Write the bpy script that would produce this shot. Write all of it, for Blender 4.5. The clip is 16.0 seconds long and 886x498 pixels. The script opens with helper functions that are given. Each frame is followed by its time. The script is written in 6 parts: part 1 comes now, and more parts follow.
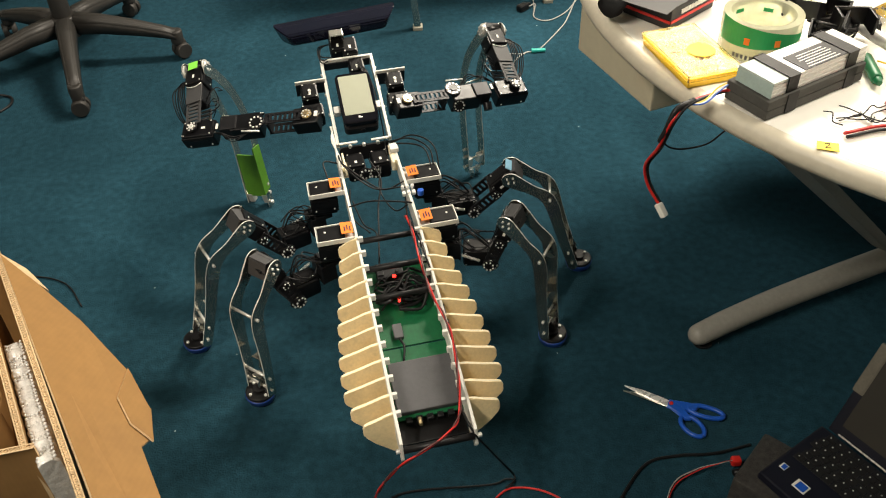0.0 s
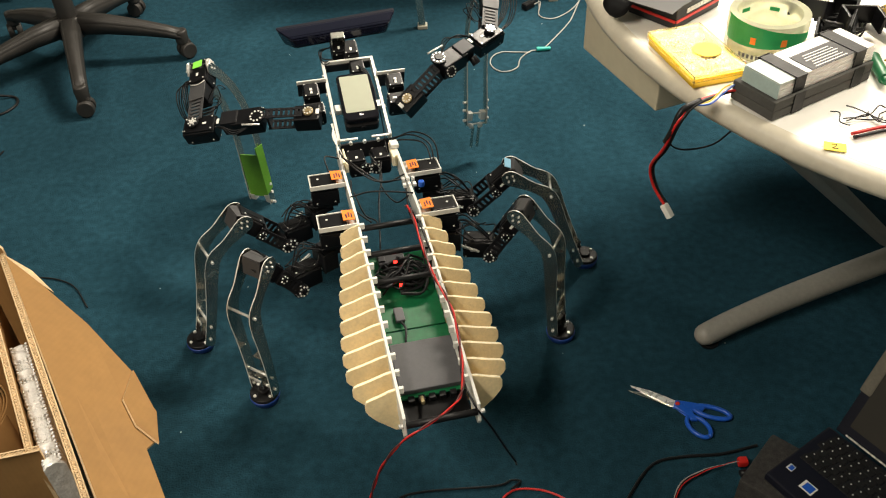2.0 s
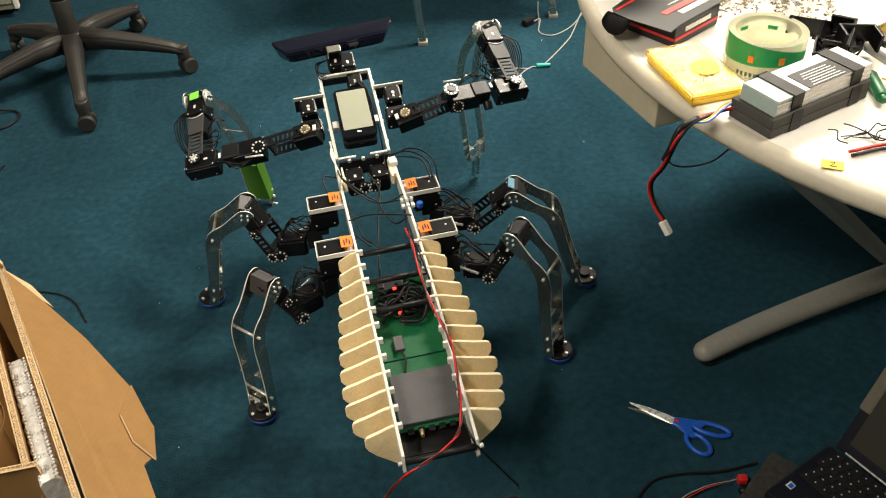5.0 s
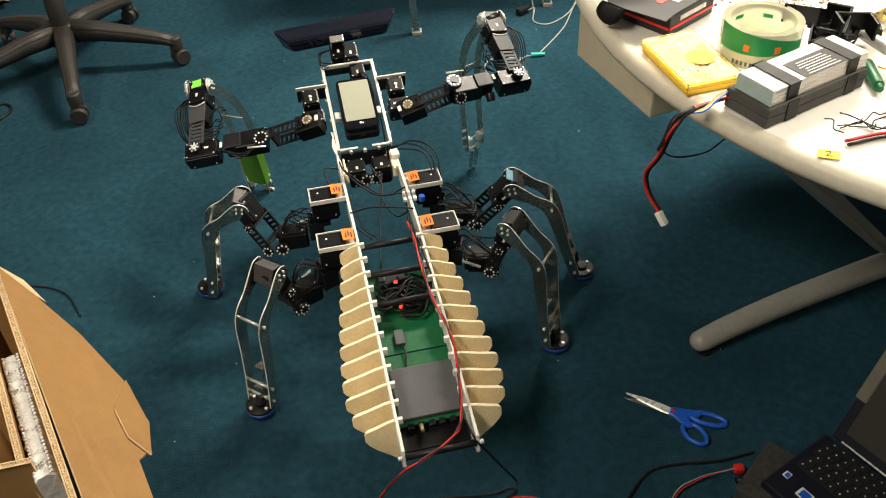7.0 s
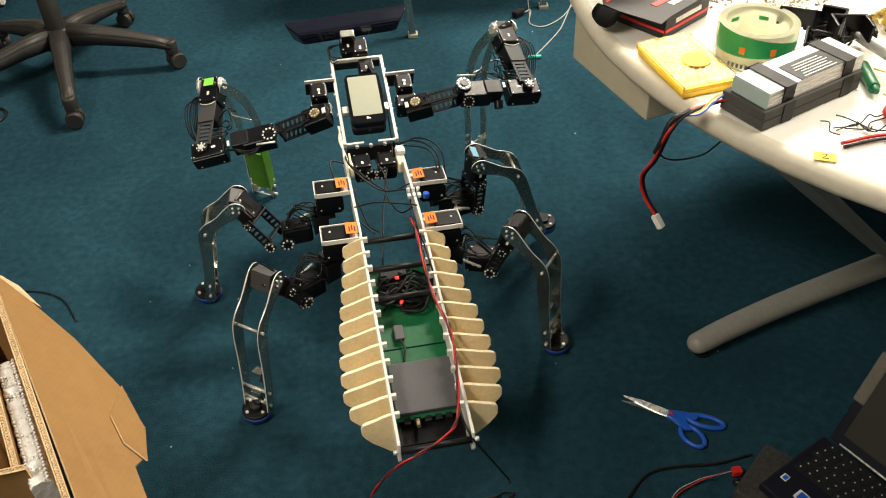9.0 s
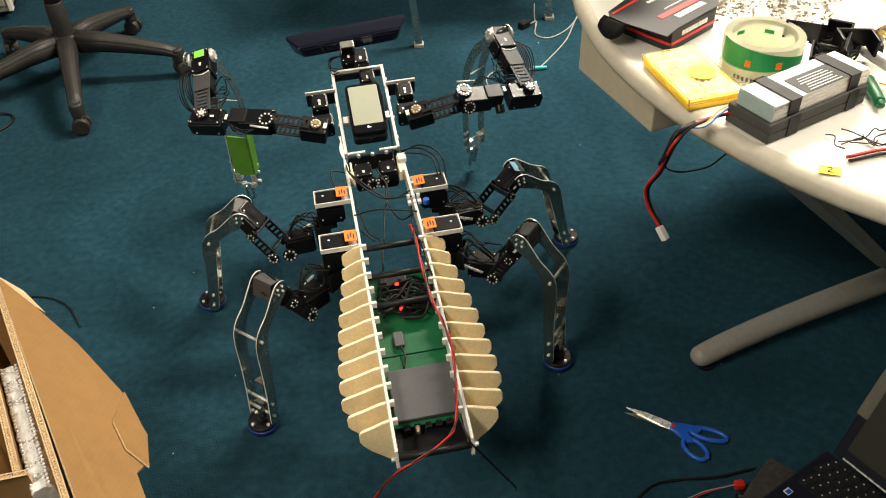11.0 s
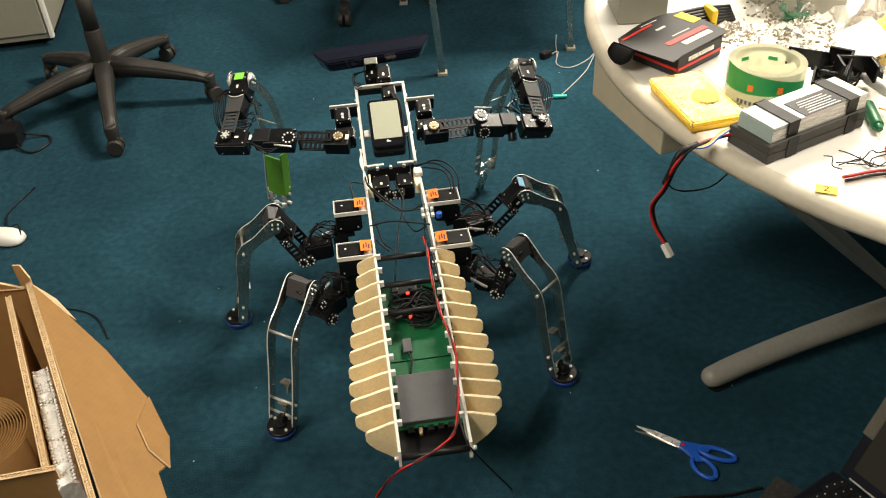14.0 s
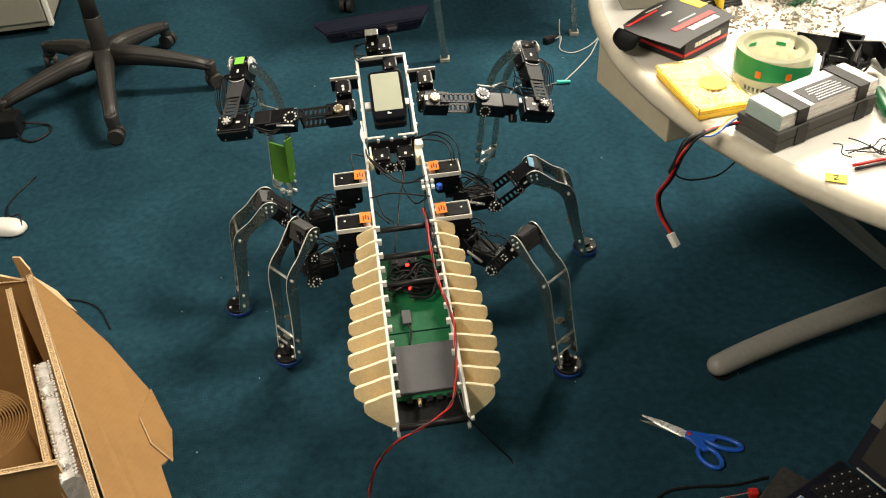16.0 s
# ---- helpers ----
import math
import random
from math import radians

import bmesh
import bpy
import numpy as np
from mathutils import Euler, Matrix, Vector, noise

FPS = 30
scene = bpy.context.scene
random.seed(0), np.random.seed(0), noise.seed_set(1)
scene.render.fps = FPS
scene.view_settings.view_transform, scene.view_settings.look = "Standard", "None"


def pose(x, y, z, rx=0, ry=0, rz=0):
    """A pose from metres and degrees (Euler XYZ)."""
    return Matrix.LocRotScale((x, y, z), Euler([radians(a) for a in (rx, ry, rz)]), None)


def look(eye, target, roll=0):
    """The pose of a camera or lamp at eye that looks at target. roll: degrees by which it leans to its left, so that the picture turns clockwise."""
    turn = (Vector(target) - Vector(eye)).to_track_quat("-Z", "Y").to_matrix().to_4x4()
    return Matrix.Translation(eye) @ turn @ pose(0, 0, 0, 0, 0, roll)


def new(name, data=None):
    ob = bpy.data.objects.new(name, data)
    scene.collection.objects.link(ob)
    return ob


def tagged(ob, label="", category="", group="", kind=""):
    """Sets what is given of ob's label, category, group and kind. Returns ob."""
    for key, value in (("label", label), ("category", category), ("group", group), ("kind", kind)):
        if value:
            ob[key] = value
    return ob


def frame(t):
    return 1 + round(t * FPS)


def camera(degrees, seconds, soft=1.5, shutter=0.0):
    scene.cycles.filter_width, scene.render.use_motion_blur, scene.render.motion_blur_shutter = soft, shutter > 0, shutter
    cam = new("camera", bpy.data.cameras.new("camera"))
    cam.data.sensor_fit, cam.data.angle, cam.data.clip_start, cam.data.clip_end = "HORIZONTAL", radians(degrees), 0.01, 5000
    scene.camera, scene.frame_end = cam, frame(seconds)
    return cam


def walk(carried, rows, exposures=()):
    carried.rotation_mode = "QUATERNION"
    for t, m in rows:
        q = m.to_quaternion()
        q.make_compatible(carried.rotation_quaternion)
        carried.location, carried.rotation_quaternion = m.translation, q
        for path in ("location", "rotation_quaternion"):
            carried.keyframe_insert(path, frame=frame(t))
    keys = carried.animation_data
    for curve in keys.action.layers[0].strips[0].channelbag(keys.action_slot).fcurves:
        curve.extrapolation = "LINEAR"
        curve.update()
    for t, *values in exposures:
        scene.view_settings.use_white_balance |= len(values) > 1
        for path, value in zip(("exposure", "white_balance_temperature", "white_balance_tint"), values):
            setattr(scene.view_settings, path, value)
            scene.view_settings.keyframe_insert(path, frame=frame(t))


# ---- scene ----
cam = camera(54.4, 16.0, soft=1.1, shutter=0.4)
walk(cam, [
    (0, look((0.001, 0.004, 1.359), (0.023, 1.51, 0.043), -2.3)),
    (0.5, look((0.003, 0.01, 1.36), (0.016, 1.507, 0.034), -2.6)),
    (1, look((0.002, 0.004, 1.36), (0.009, 1.502, 0.034), -2.7)),
    (1.5, look((0.003, 0.004, 1.36), (0.009, 1.508, 0.042), -2.7)),
    (2, look((0.003, 0.011, 1.361), (0.011, 1.513, 0.041), -2.8)),
    (2.5, look((0.002, 0.009, 1.361), (0.003, 1.507, 0.037), -2.9)),
    (3, look((0.003, 0.006, 1.361), (-0.003, 1.509, 0.042), -3.0)),
    (3.5, look((0.002, 0.005, 1.362), (0.005, 1.526, 0.064), -2.7)),
    (4, look((0.004, 0.007, 1.364), (0.01, 1.534, 0.072), -2.5)),
    (6.5, look((0.006, 0.017, 1.362), (0.021, 1.53, 0.054), -2.8)),
    (7, look((0.007, 0.019, 1.362), (0.024, 1.527, 0.049), -2.8)),
    (7.5, look((0.008, 0.02, 1.363), (0.019, 1.527, 0.048), -3.2)),
    (8, look((0.006, 0.019, 1.364), (0.02, 1.529, 0.052), -3.1)),
    (8.5, look((0.009, 0.021, 1.363), (0.03, 1.535, 0.056), -2.9)),
    (9, look((0.009, 0.023, 1.362), (0.032, 1.534, 0.052), -2.9)),
    (11.5, look((0.008, 0.022, 1.363), (0.023, 1.552, 0.075), -2.4)),
    (12, look((0.009, 0.017, 1.367), (0.017, 1.553, 0.086), -2.6)),
    (12.5, look((0.012, -0.009, 1.367), (-0.004, 1.545, 0.109), -2.8)),
    (13, look((0.017, -0.034, 1.37), (-0.015, 1.537, 0.133), -3.1)),
    (13.5, look((0.025, -0.032, 1.373), (-0.011, 1.541, 0.138), -3.0)),
    (14, look((0.027, -0.035, 1.375), (-0.014, 1.537, 0.141), -2.9)),
    (14.5, look((0.027, -0.031, 1.374), (-0.017, 1.54, 0.137), -2.9)),
    (15, look((0.026, -0.026, 1.374), (-0.019, 1.539, 0.13), -3.0)),
    (15.5, look((0.029, -0.021, 1.372), (-0.016, 1.537, 0.12), -3.1)),
    (16, look((0.027, -0.018, 1.372), (-0.023, 1.533, 0.111), -3.4)),
])

# ---------------------------------------------------------------- light
world = bpy.data.worlds.new("world")
scene.world = world
world.use_nodes = True
world.node_tree.nodes["Background"].inputs[0].default_value = (0.9, 0.95, 1.0, 1)
world.node_tree.nodes["Background"].inputs[1].default_value = 0.006


def ceiling_lamp(x, y, z, sx, sy, watts, colour):
    """An unseen fluorescent fitting as a bare area lamp, placed by matching brightness."""
    lamp = bpy.data.lights.new("tube_light", "AREA")
    lamp.shape, lamp.size, lamp.size_y, lamp.energy, lamp.color = "RECTANGLE", sx, sy, watts, colour
    ob = new("tube_light", lamp)
    ob.matrix_world = pose(x, y, z, 0, 0, 0)


WARM = (1.000, 0.897, 0.744)
ceiling_lamp(-1.30, 0.0, 2.62, 0.5, 1.2, 56, WARM)
ceiling_lamp(2.05, 1.25, 2.62, 0.5, 1.2, 72, WARM)
ceiling_lamp(1.00, 3.00, 2.62, 1.2, 0.5, 145, WARM)
scene.view_settings.exposure = 0.25


# ---------------------------------------------------------------- materials
def mat(name, colour, rough=0.5, metal=0.0, vary=0.12, scale=30.0, bump=0.0, bump_scale=200.0, coat=0.0, emit=0.0,
        island=0.0, alpha_glass=0.0):
    """A plain surface with two scales of colour variation, roughness wear and fine relief."""
    m = bpy.data.materials.new(name)
    m.use_nodes = True
    nt = m.node_tree
    b = nt.nodes["Principled BSDF"]
    co = nt.nodes.new("ShaderNodeTexCoord")
    n1, n2 = nt.nodes.new("ShaderNodeTexNoise"), nt.nodes.new("ShaderNodeTexNoise")
    n1.inputs["Scale"].default_value, n2.inputs["Scale"].default_value = scale, scale * 7.3
    n1.inputs["Detail"].default_value = 4
    for n in (n1, n2):
        nt.links.new(co.outputs["Object"], n.inputs["Vector"])
    mix = nt.nodes.new("ShaderNodeMath")
    mix.operation = "ADD"
    nt.links.new(n1.outputs["Fac"], mix.inputs[0])
    nt.links.new(n2.outputs["Fac"], mix.inputs[1])
    ramp = nt.nodes.new("ShaderNodeMapRange")
    ramp.inputs["From Min"].default_value, ramp.inputs["From Max"].default_value = 0.6, 1.4
    ramp.inputs["To Min"].default_value, ramp.inputs["To Max"].default_value = 1 - vary, 1 + vary
    nt.links.new(mix.outputs[0], ramp.inputs["Value"])
    hsv = nt.nodes.new("ShaderNodeHueSaturation")
    hsv.inputs["Color"].default_value = (*colour, 1)
    if island:
        geo = nt.nodes.new("ShaderNodeObjectInfo")
        r2 = nt.nodes.new("ShaderNodeMapRange")
        r2.inputs["To Min"].default_value, r2.inputs["To Max"].default_value = 1 - island, 1 + island
        nt.links.new(geo.outputs["Random"], r2.inputs["Value"])
        mu = nt.nodes.new("ShaderNodeMath")
        mu.operation = "MULTIPLY"
        nt.links.new(ramp.outputs["Result"], mu.inputs[0])
        nt.links.new(r2.outputs["Result"], mu.inputs[1])
        nt.links.new(mu.outputs[0], hsv.inputs["Value"])
    else:
        nt.links.new(ramp.outputs["Result"], hsv.inputs["Value"])
    nt.links.new(hsv.outputs["Color"], b.inputs["Base Color"])
    rr = nt.nodes.new("ShaderNodeMapRange")
    rr.inputs["To Min"].default_value, rr.inputs["To Max"].default_value = max(0.02, rough - 0.1), min(1, rough + 0.1)
    nt.links.new(n1.outputs["Fac"], rr.inputs["Value"])
    nt.links.new(rr.outputs["Result"], b.inputs["Roughness"])
    b.inputs["Metallic"].default_value = metal
    b.inputs["Coat Weight"].default_value = coat
    if max(colour) < 0.02:
        b.inputs["Specular IOR Level"].default_value = 0.32
    if bump:
        bp = nt.nodes.new("ShaderNodeBump")
        bp.inputs["Strength"].default_value, bp.inputs["Distance"].default_value = bump, 0.002
        n3 = nt.nodes.new("ShaderNodeTexNoise")
        n3.inputs["Scale"].default_value = bump_scale
        n3.inputs["Detail"].default_value = 3
        nt.links.new(co.outputs["Object"], n3.inputs["Vector"])
        nt.links.new(n3.outputs["Fac"], bp.inputs["Height"])
        nt.links.new(bp.outputs["Normal"], b.inputs["Normal"])
    if emit:
        b.inputs["Emission Color"].default_value = (*colour, 1)
        b.inputs["Emission Strength"].default_value = emit
    if alpha_glass:
        b.inputs["Transmission Weight"].default_value = alpha_glass
        b.inputs["IOR"].default_value = 1.2
    return m


def carpet_mat():
    m = mat("teal_carpet", (0.0150, 0.0475, 0.068), 0.95, 0, 0.42, 55.0, 1.0, 260.0)
    nt = m.node_tree
    b = nt.nodes["Principled BSDF"]
    b.inputs["Specular IOR Level"].default_value = 0.03
    b.inputs["Sheen Weight"].default_value = 0.0
    # trodden patches and pale specks of lint
    co = next(n for n in nt.nodes if n.type == "TEX_COORD")
    hsv = next(n for n in nt.nodes if n.type == "HUE_SAT")
    big = nt.nodes.new("ShaderNodeTexNoise")
    big.inputs["Scale"].default_value, big.inputs["Detail"].default_value = 2.2, 6
    big.inputs["Distortion"].default_value = 1.2
    nt.links.new(co.outputs["Object"], big.inputs["Vector"])
    rng = nt.nodes.new("ShaderNodeMapRange")
    rng.inputs["From Min"].default_value, rng.inputs["From Max"].default_value = 0.3, 0.7
    rng.inputs["To Min"].default_value, rng.inputs["To Max"].default_value = 0.74, 1.28
    nt.links.new(big.outputs["Fac"], rng.inputs["Value"])
    mix = nt.nodes.new("ShaderNodeMix")
    mix.data_type, mix.blend_type = "RGBA", "MULTIPLY"
    mix.inputs["Factor"].default_value = 1
    nt.links.new(hsv.outputs["Color"], mix.inputs["A"])
    nt.links.new(rng.outputs["Result"], mix.inputs["B"])
    nt.links.new(mix.outputs["Result"], b.inputs["Base Color"])
    return m


def card_mat():
    m = mat("cardboard", (0.285, 0.152, 0.047), 0.85, 0, 0.1, 6.0, 0.15, 90.0)
    nt = m.node_tree
    b = nt.nodes["Principled BSDF"]
    co = next(n for n in nt.nodes if n.type == "TEX_COORD")
    hsv = next(n for n in nt.nodes if n.type == "HUE_SAT")
    wv = nt.nodes.new("ShaderNodeTexWave")
    wv.inputs["Scale"].default_value, wv.inputs["Distortion"].default_value = 45.0, 2.5
    nt.links.new(co.outputs["Object"], wv.inputs["Vector"])
    rng = nt.nodes.new("ShaderNodeMapRange")
    rng.inputs["To Min"].default_value, rng.inputs["To Max"].default_value = 0.985, 1.012
    nt.links.new(wv.outputs["Fac"], rng.inputs["Value"])
    mix = nt.nodes.new("ShaderNodeMix")
    mix.data_type, mix.blend_type = "RGBA", "MULTIPLY"
    mix.inputs["Factor"].default_value = 1
    nt.links.new(hsv.outputs["Color"], mix.inputs["A"])
    nt.links.new(rng.outputs["Result"], mix.inputs["B"])
    nt.links.new(mix.outputs["Result"], b.inputs["Base Color"])
    return m


CARPET = carpet_mat()
CARD = card_mat()
APRON = mat("cream_metal", (0.50, 0.46, 0.34), 0.5, 0, 0.06, 8, 0.05, 200)
KNEE = mat("grey_plate", (0.050, 0.050, 0.052), 0.55, 0.0, 0.15, 40)
CARD_EDGE = mat("cardboard_edge", (0.62, 0.45, 0.26), 0.9, 0, 0.3, 120, 0.6, 300)
PLASTIC = mat("black_plastic", (0.008, 0.008, 0.009), 0.38, 0, 0.25, 40, 0.08, 900)
SERVO = mat("servo_plastic", (0.005, 0.005, 0.006), 0.34, 0, 0.3, 60, 0.05, 1200)
BRACKET = mat("anodised_bracket", (0.016, 0.016, 0.018), 0.42, 0.3, 0.2, 50)
RUBBER = mat("black_cable", (0.008, 0.008, 0.009), 0.45, 0, 0.2, 60)
ALU = mat("brushed_aluminium", (0.74, 0.73, 0.69), 0.32, 0.55, 0.12, 35, 0.05, 600)
ALU_DARK = mat("dull_aluminium", (0.52, 0.52, 0.47), 0.24, 0.95, 0.2, 30, 0.06, 60)
# paler aluminium for plate edges: the light they catch, put into the colour
ALU_LIT_EDGE = mat("lit_edge", (0.85, 0.84, 0.80), 0.38, 0.35, 0.1, 60)
STEEL = mat("bright_bolt", (0.92, 0.91, 0.87), 0.28, 0.4, 0.1, 80)
WHITE_RAIL = mat("pale_rail", (0.72, 0.71, 0.66), 0.45, 0.0, 0.08, 25, 0.05, 400)
PLY = mat("plywood", (0.86, 0.69, 0.40), 0.62, 0, 0.12, 24, 0.15, 220, island=0.08)
PLY_EDGE = mat("plywood_edge", (0.88, 0.79, 0.57), 0.6, 0, 0.15, 60, 0.1, 300)
BOARD = mat("green_board", (0.003, 0.125, 0.042), 0.42, 0, 0.22, 22)
BOARD2 = mat("lime_board", (0.10, 0.27, 0.025), 0.4, 0, 0.15, 40)
GREYBOX = mat("grey_case", (0.085, 0.085, 0.092), 0.6, 0, 0.1, 20, 0.1, 500)
SCREEN = mat("phone_screen", (0.33, 0.345, 0.26), 0.55, 0, 0.03, 8)
GLOSS = mat("gloss_black", (0.006, 0.006, 0.009), 0.12, 0, 0.1, 20)
# black bar; the touch of blue paints in its bluish reflections
BAR_GLOSS = mat("black_gloss_blue_sheen", (0.006, 0.007, 0.016), 0.12, 0, 0.1, 20, coat=0.5)
BLUE_PAD = mat("blue_rubber", (0.010, 0.050, 0.26), 0.45, 0, 0.15, 50)
SCI_BLUE = mat("blue_handle", (0.012, 0.10, 0.55), 0.35, 0, 0.08, 30)
RED_WIRE = mat("red_wire", (0.55, 0.018, 0.015), 0.4, 0, 0.1, 60)
RED_DARK = mat("brown_wire", (0.10, 0.025, 0.025), 0.4, 0, 0.1, 60)
RED = mat("red_plastic", (0.60, 0.02, 0.015), 0.4, 0, 0.1, 60)
WHITE = mat("white_plastic", (0.78, 0.77, 0.72), 0.4, 0, 0.05, 30)
ORANGE = mat("orange_tag", (0.85, 0.22, 0.02), 0.7, 0, 0.08, 50)
INK = mat("dark_ink", (0.06, 0.02, 0.05), 0.8)
BLUE_TAPE = mat("pale_blue_tape", (0.20, 0.42, 0.58), 0.7, 0, 0.06, 60)
GREEN_TAPE = mat("green_tape", (0.25, 0.75, 0.08), 0.6, 0, 0.06, 60)
LED = mat("red_led", (1.0, 0.03, 0.02), 0.4, emit=3.0)
TABLE = mat("white_laminate", (0.78, 0.76, 0.70), 0.42, 0, 0.04, 6, 0.03, 300)
TABLE_EDGE = mat("cream_edge", (0.62, 0.57, 0.46), 0.42, 0, 0.08, 12, 0.05, 200)
LEG_PAINT = mat("grey_beige_paint", (0.30, 0.29, 0.26), 0.4, 0, 0.12, 14, 0.06, 160)
CABINET = mat("beige_cabinet", (0.27, 0.26, 0.21), 0.5, 0, 0.06, 8, 0.05, 200)
WALL = mat("painted_wall", (0.34, 0.33, 0.30), 0.8, 0, 0.04, 3, 0.1, 120)
CEIL = mat("ceiling_tile", (0.55, 0.55, 0.53), 0.9, 0, 0.05, 5, 0.2, 90)
CHAIR = mat("chair_plastic", (0.023, 0.021, 0.019), 0.55, 0, 0.15, 20, 0.1, 400)
YELLOW = mat("yellow_plastic", (0.85, 0.55, 0.02), 0.35, 0, 0.06, 30)
CLEAR = mat("clear_lid", (0.97, 0.90, 0.62), 0.08, 0, 0.03, 20, alpha_glass=0.98)
TAPE_CLEAR = mat("packing_tape", (0.84, 0.84, 0.62), 0.16, 0, 0.05, 20, coat=0.4, alpha_glass=0.6)
TAPE_GREEN = mat("printed_green", (0.02, 0.33, 0.10), 0.4, 0, 0.05, 20)
FOAM = mat("speckled_foam", (0.036, 0.034, 0.032), 0.95, 0, 0.75, 120, 0.9, 300)
CASE = mat("printed_carton", (0.018, 0.018, 0.019), 0.45, 0, 0.1, 15)
SILVER = mat("silver_cells", (0.62, 0.61, 0.58), 0.4, 0.3, 0.1, 25)
DARK_FOAM = mat("grey_foam", (0.07, 0.068, 0.062), 0.85, 0, 0.15, 30, 0.3, 200)
TEAL_TAPE = mat("teal_label", (0.42, 0.53, 0.50), 0.5, 0, 0.08, 40)
TAPE_BLACK = mat("black_tape", (0.006, 0.006, 0.006), 0.5, 0, 0.2, 40, 0.2, 150)
BUBBLE = mat("bubble_wrap", (0.86, 0.85, 0.82), 0.2, 0, 0.2, 70, 0.9, 90, coat=0.6)
LAPTOP = mat("navy_laptop", (0.006, 0.007, 0.015), 0.5, 0, 0.1, 20)
LID_EDGE = mat("worn_lid_edge", (0.13, 0.12, 0.095), 0.6, 0, 0.2, 30, 0.1, 200)
LCD = mat("laptop_screen", (0.022, 0.02, 0.015), 0.7, 0, 0.1, 5)
KEY = mat("black_key", (0.014, 0.014, 0.015), 0.45, 0, 0.1, 40)
TEAL_PLUG = mat("teal_plug", (0.03, 0.42, 0.36), 0.4)
GREY_WIRE = mat("grey_wire", (0.36, 0.36, 0.34), 0.5)
BRASS = mat("brass", (0.42, 0.33, 0.18), 0.42, 0.8)
BAG = mat("plastic_bag", (0.95, 0.94, 0.90), 0.06, 0, 0.05, 20, 1.0, 30, alpha_glass=0.93)
DULL_STEEL = mat("dull_steel", (0.17, 0.13, 0.075), 0.5, 0.2, 0.4, 120)
STICKER = mat("yellow_sticker", (0.88, 0.68, 0.05), 0.6)


# ---------------------------------------------------------------- mesh tools
def V(*a):
    return Vector(a)


def box(bm, c, s, mi=0, bev=0.0, m=None):
    """A box at c of size s, its edges rounded by bev, turned by m."""
    r = bmesh.ops.create_cube(bm, size=1)
    vs = r["verts"]
    bmesh.ops.scale(bm, vec=Vector(s), verts=vs)
    faces = list({f for v in vs for f in v.link_faces})
    if bev:
        es = list({e for v in vs for e in v.link_edges})
        r2 = bmesh.ops.bevel(bm, geom=es, offset=bev, segments=2, affect="EDGES", profile=0.6)
        faces = list({f for v in r2["verts"] for f in v.link_faces} | {f for f in faces if f.is_valid})
        vs = list({v for f in faces for v in f.verts})
    for f in faces:
        f.material_index = mi
    t = Matrix.Translation(Vector(c))
    bmesh.ops.transform(bm, matrix=(m @ t) if m else t, verts=vs)
    return vs


def cyl(bm, p0, p1, r0, r1=None, seg=18, mi=0, bev=0.0, m=None):
    """A capped round bar from p0 to p1."""
    p0, p1 = Vector(p0), Vector(p1)
    d = p1 - p0
    r = bmesh.ops.create_cone(bm, cap_ends=True, segments=seg, radius1=r0, radius2=r0 if r1 is None else r1, depth=d.length)
    vs = r["verts"]
    faces = list({f for v in vs for f in v.link_faces})
    if bev:
        es = [e for e in {e for v in vs for e in v.link_edges} if sum(len(f.verts) > 4 for f in e.link_faces) == 1]
        r2 = bmesh.ops.bevel(bm, geom=es, offset=bev, segments=2, affect="EDGES", profile=0.6)
        faces = list({f for v in r2["verts"] for f in v.link_faces} | {f for f in faces if f.is_valid})
        vs = list({v for f in faces for v in f.verts})
    for f in faces:
        f.material_index = mi
        f.smooth = len(f.verts) <= 4
    q = d.to_track_quat("Z", "Y").to_matrix().to_4x4()
    t = Matrix.Translation((p0 + p1) / 2) @ q
    bmesh.ops.transform(bm, matrix=(m @ t) if m else t, verts=vs)
    return vs


def smooth_path(pts, n=6):
    """A Catmull-Rom path through pts."""
    p = [Vector(a) for a in pts]
    p = [p[0] * 2 - p[1]] + p + [p[-1] * 2 - p[-2]]
    out = []
    for i in range(1, len(p) - 2):
        for k in range(n):
            t = k / n
            out.append(0.5 * (2 * p[i] + (p[i + 1] - p[i - 1]) * t + (2 * p[i - 1] - 5 * p[i] + 4 * p[i + 1] - p[i + 2]) * t * t
                              + (3 * p[i] - p[i - 1] - 3 * p[i + 1] + p[i + 2]) * t ** 3))
    out.append(p[-2])
    return out


def tube(bm, pts, r, seg=7, mi=0, n=6, r1=None):
    """A cable or bent bar through pts."""
    path = smooth_path(pts, n) if n > 1 else [Vector(a) for a in pts]
    rings = []
    up = Vector((0.13, 0.21, 0.97))
    for i, p in enumerate(path):
        d = (path[min(i + 1, len(path) - 1)] - path[max(i - 1, 0)]).normalized()
        a = d.cross(up)
        if a.length < 0.05:
            a = d.cross(Vector((1, 0, 0)))
        a.normalize()
        b = d.cross(a)
        rad = r if r1 is None else r + (r1 - r) * i / (len(path) - 1)
        rings.append([bm.verts.new(p + (a * math.cos(k * math.tau / seg) + b * math.sin(k * math.tau / seg)) * rad) for k in range(seg)])
    for u, w in zip(rings, rings[1:]):
        for k in range(seg):
            f = bm.faces.new((u[k], u[(k + 1) % seg], w[(k + 1) % seg], w[k]))
            f.smooth, f.material_index = True, mi
    for f in (bm.faces.new(rings[0][::-1]), bm.faces.new(rings[-1])):
        f.material_index = mi


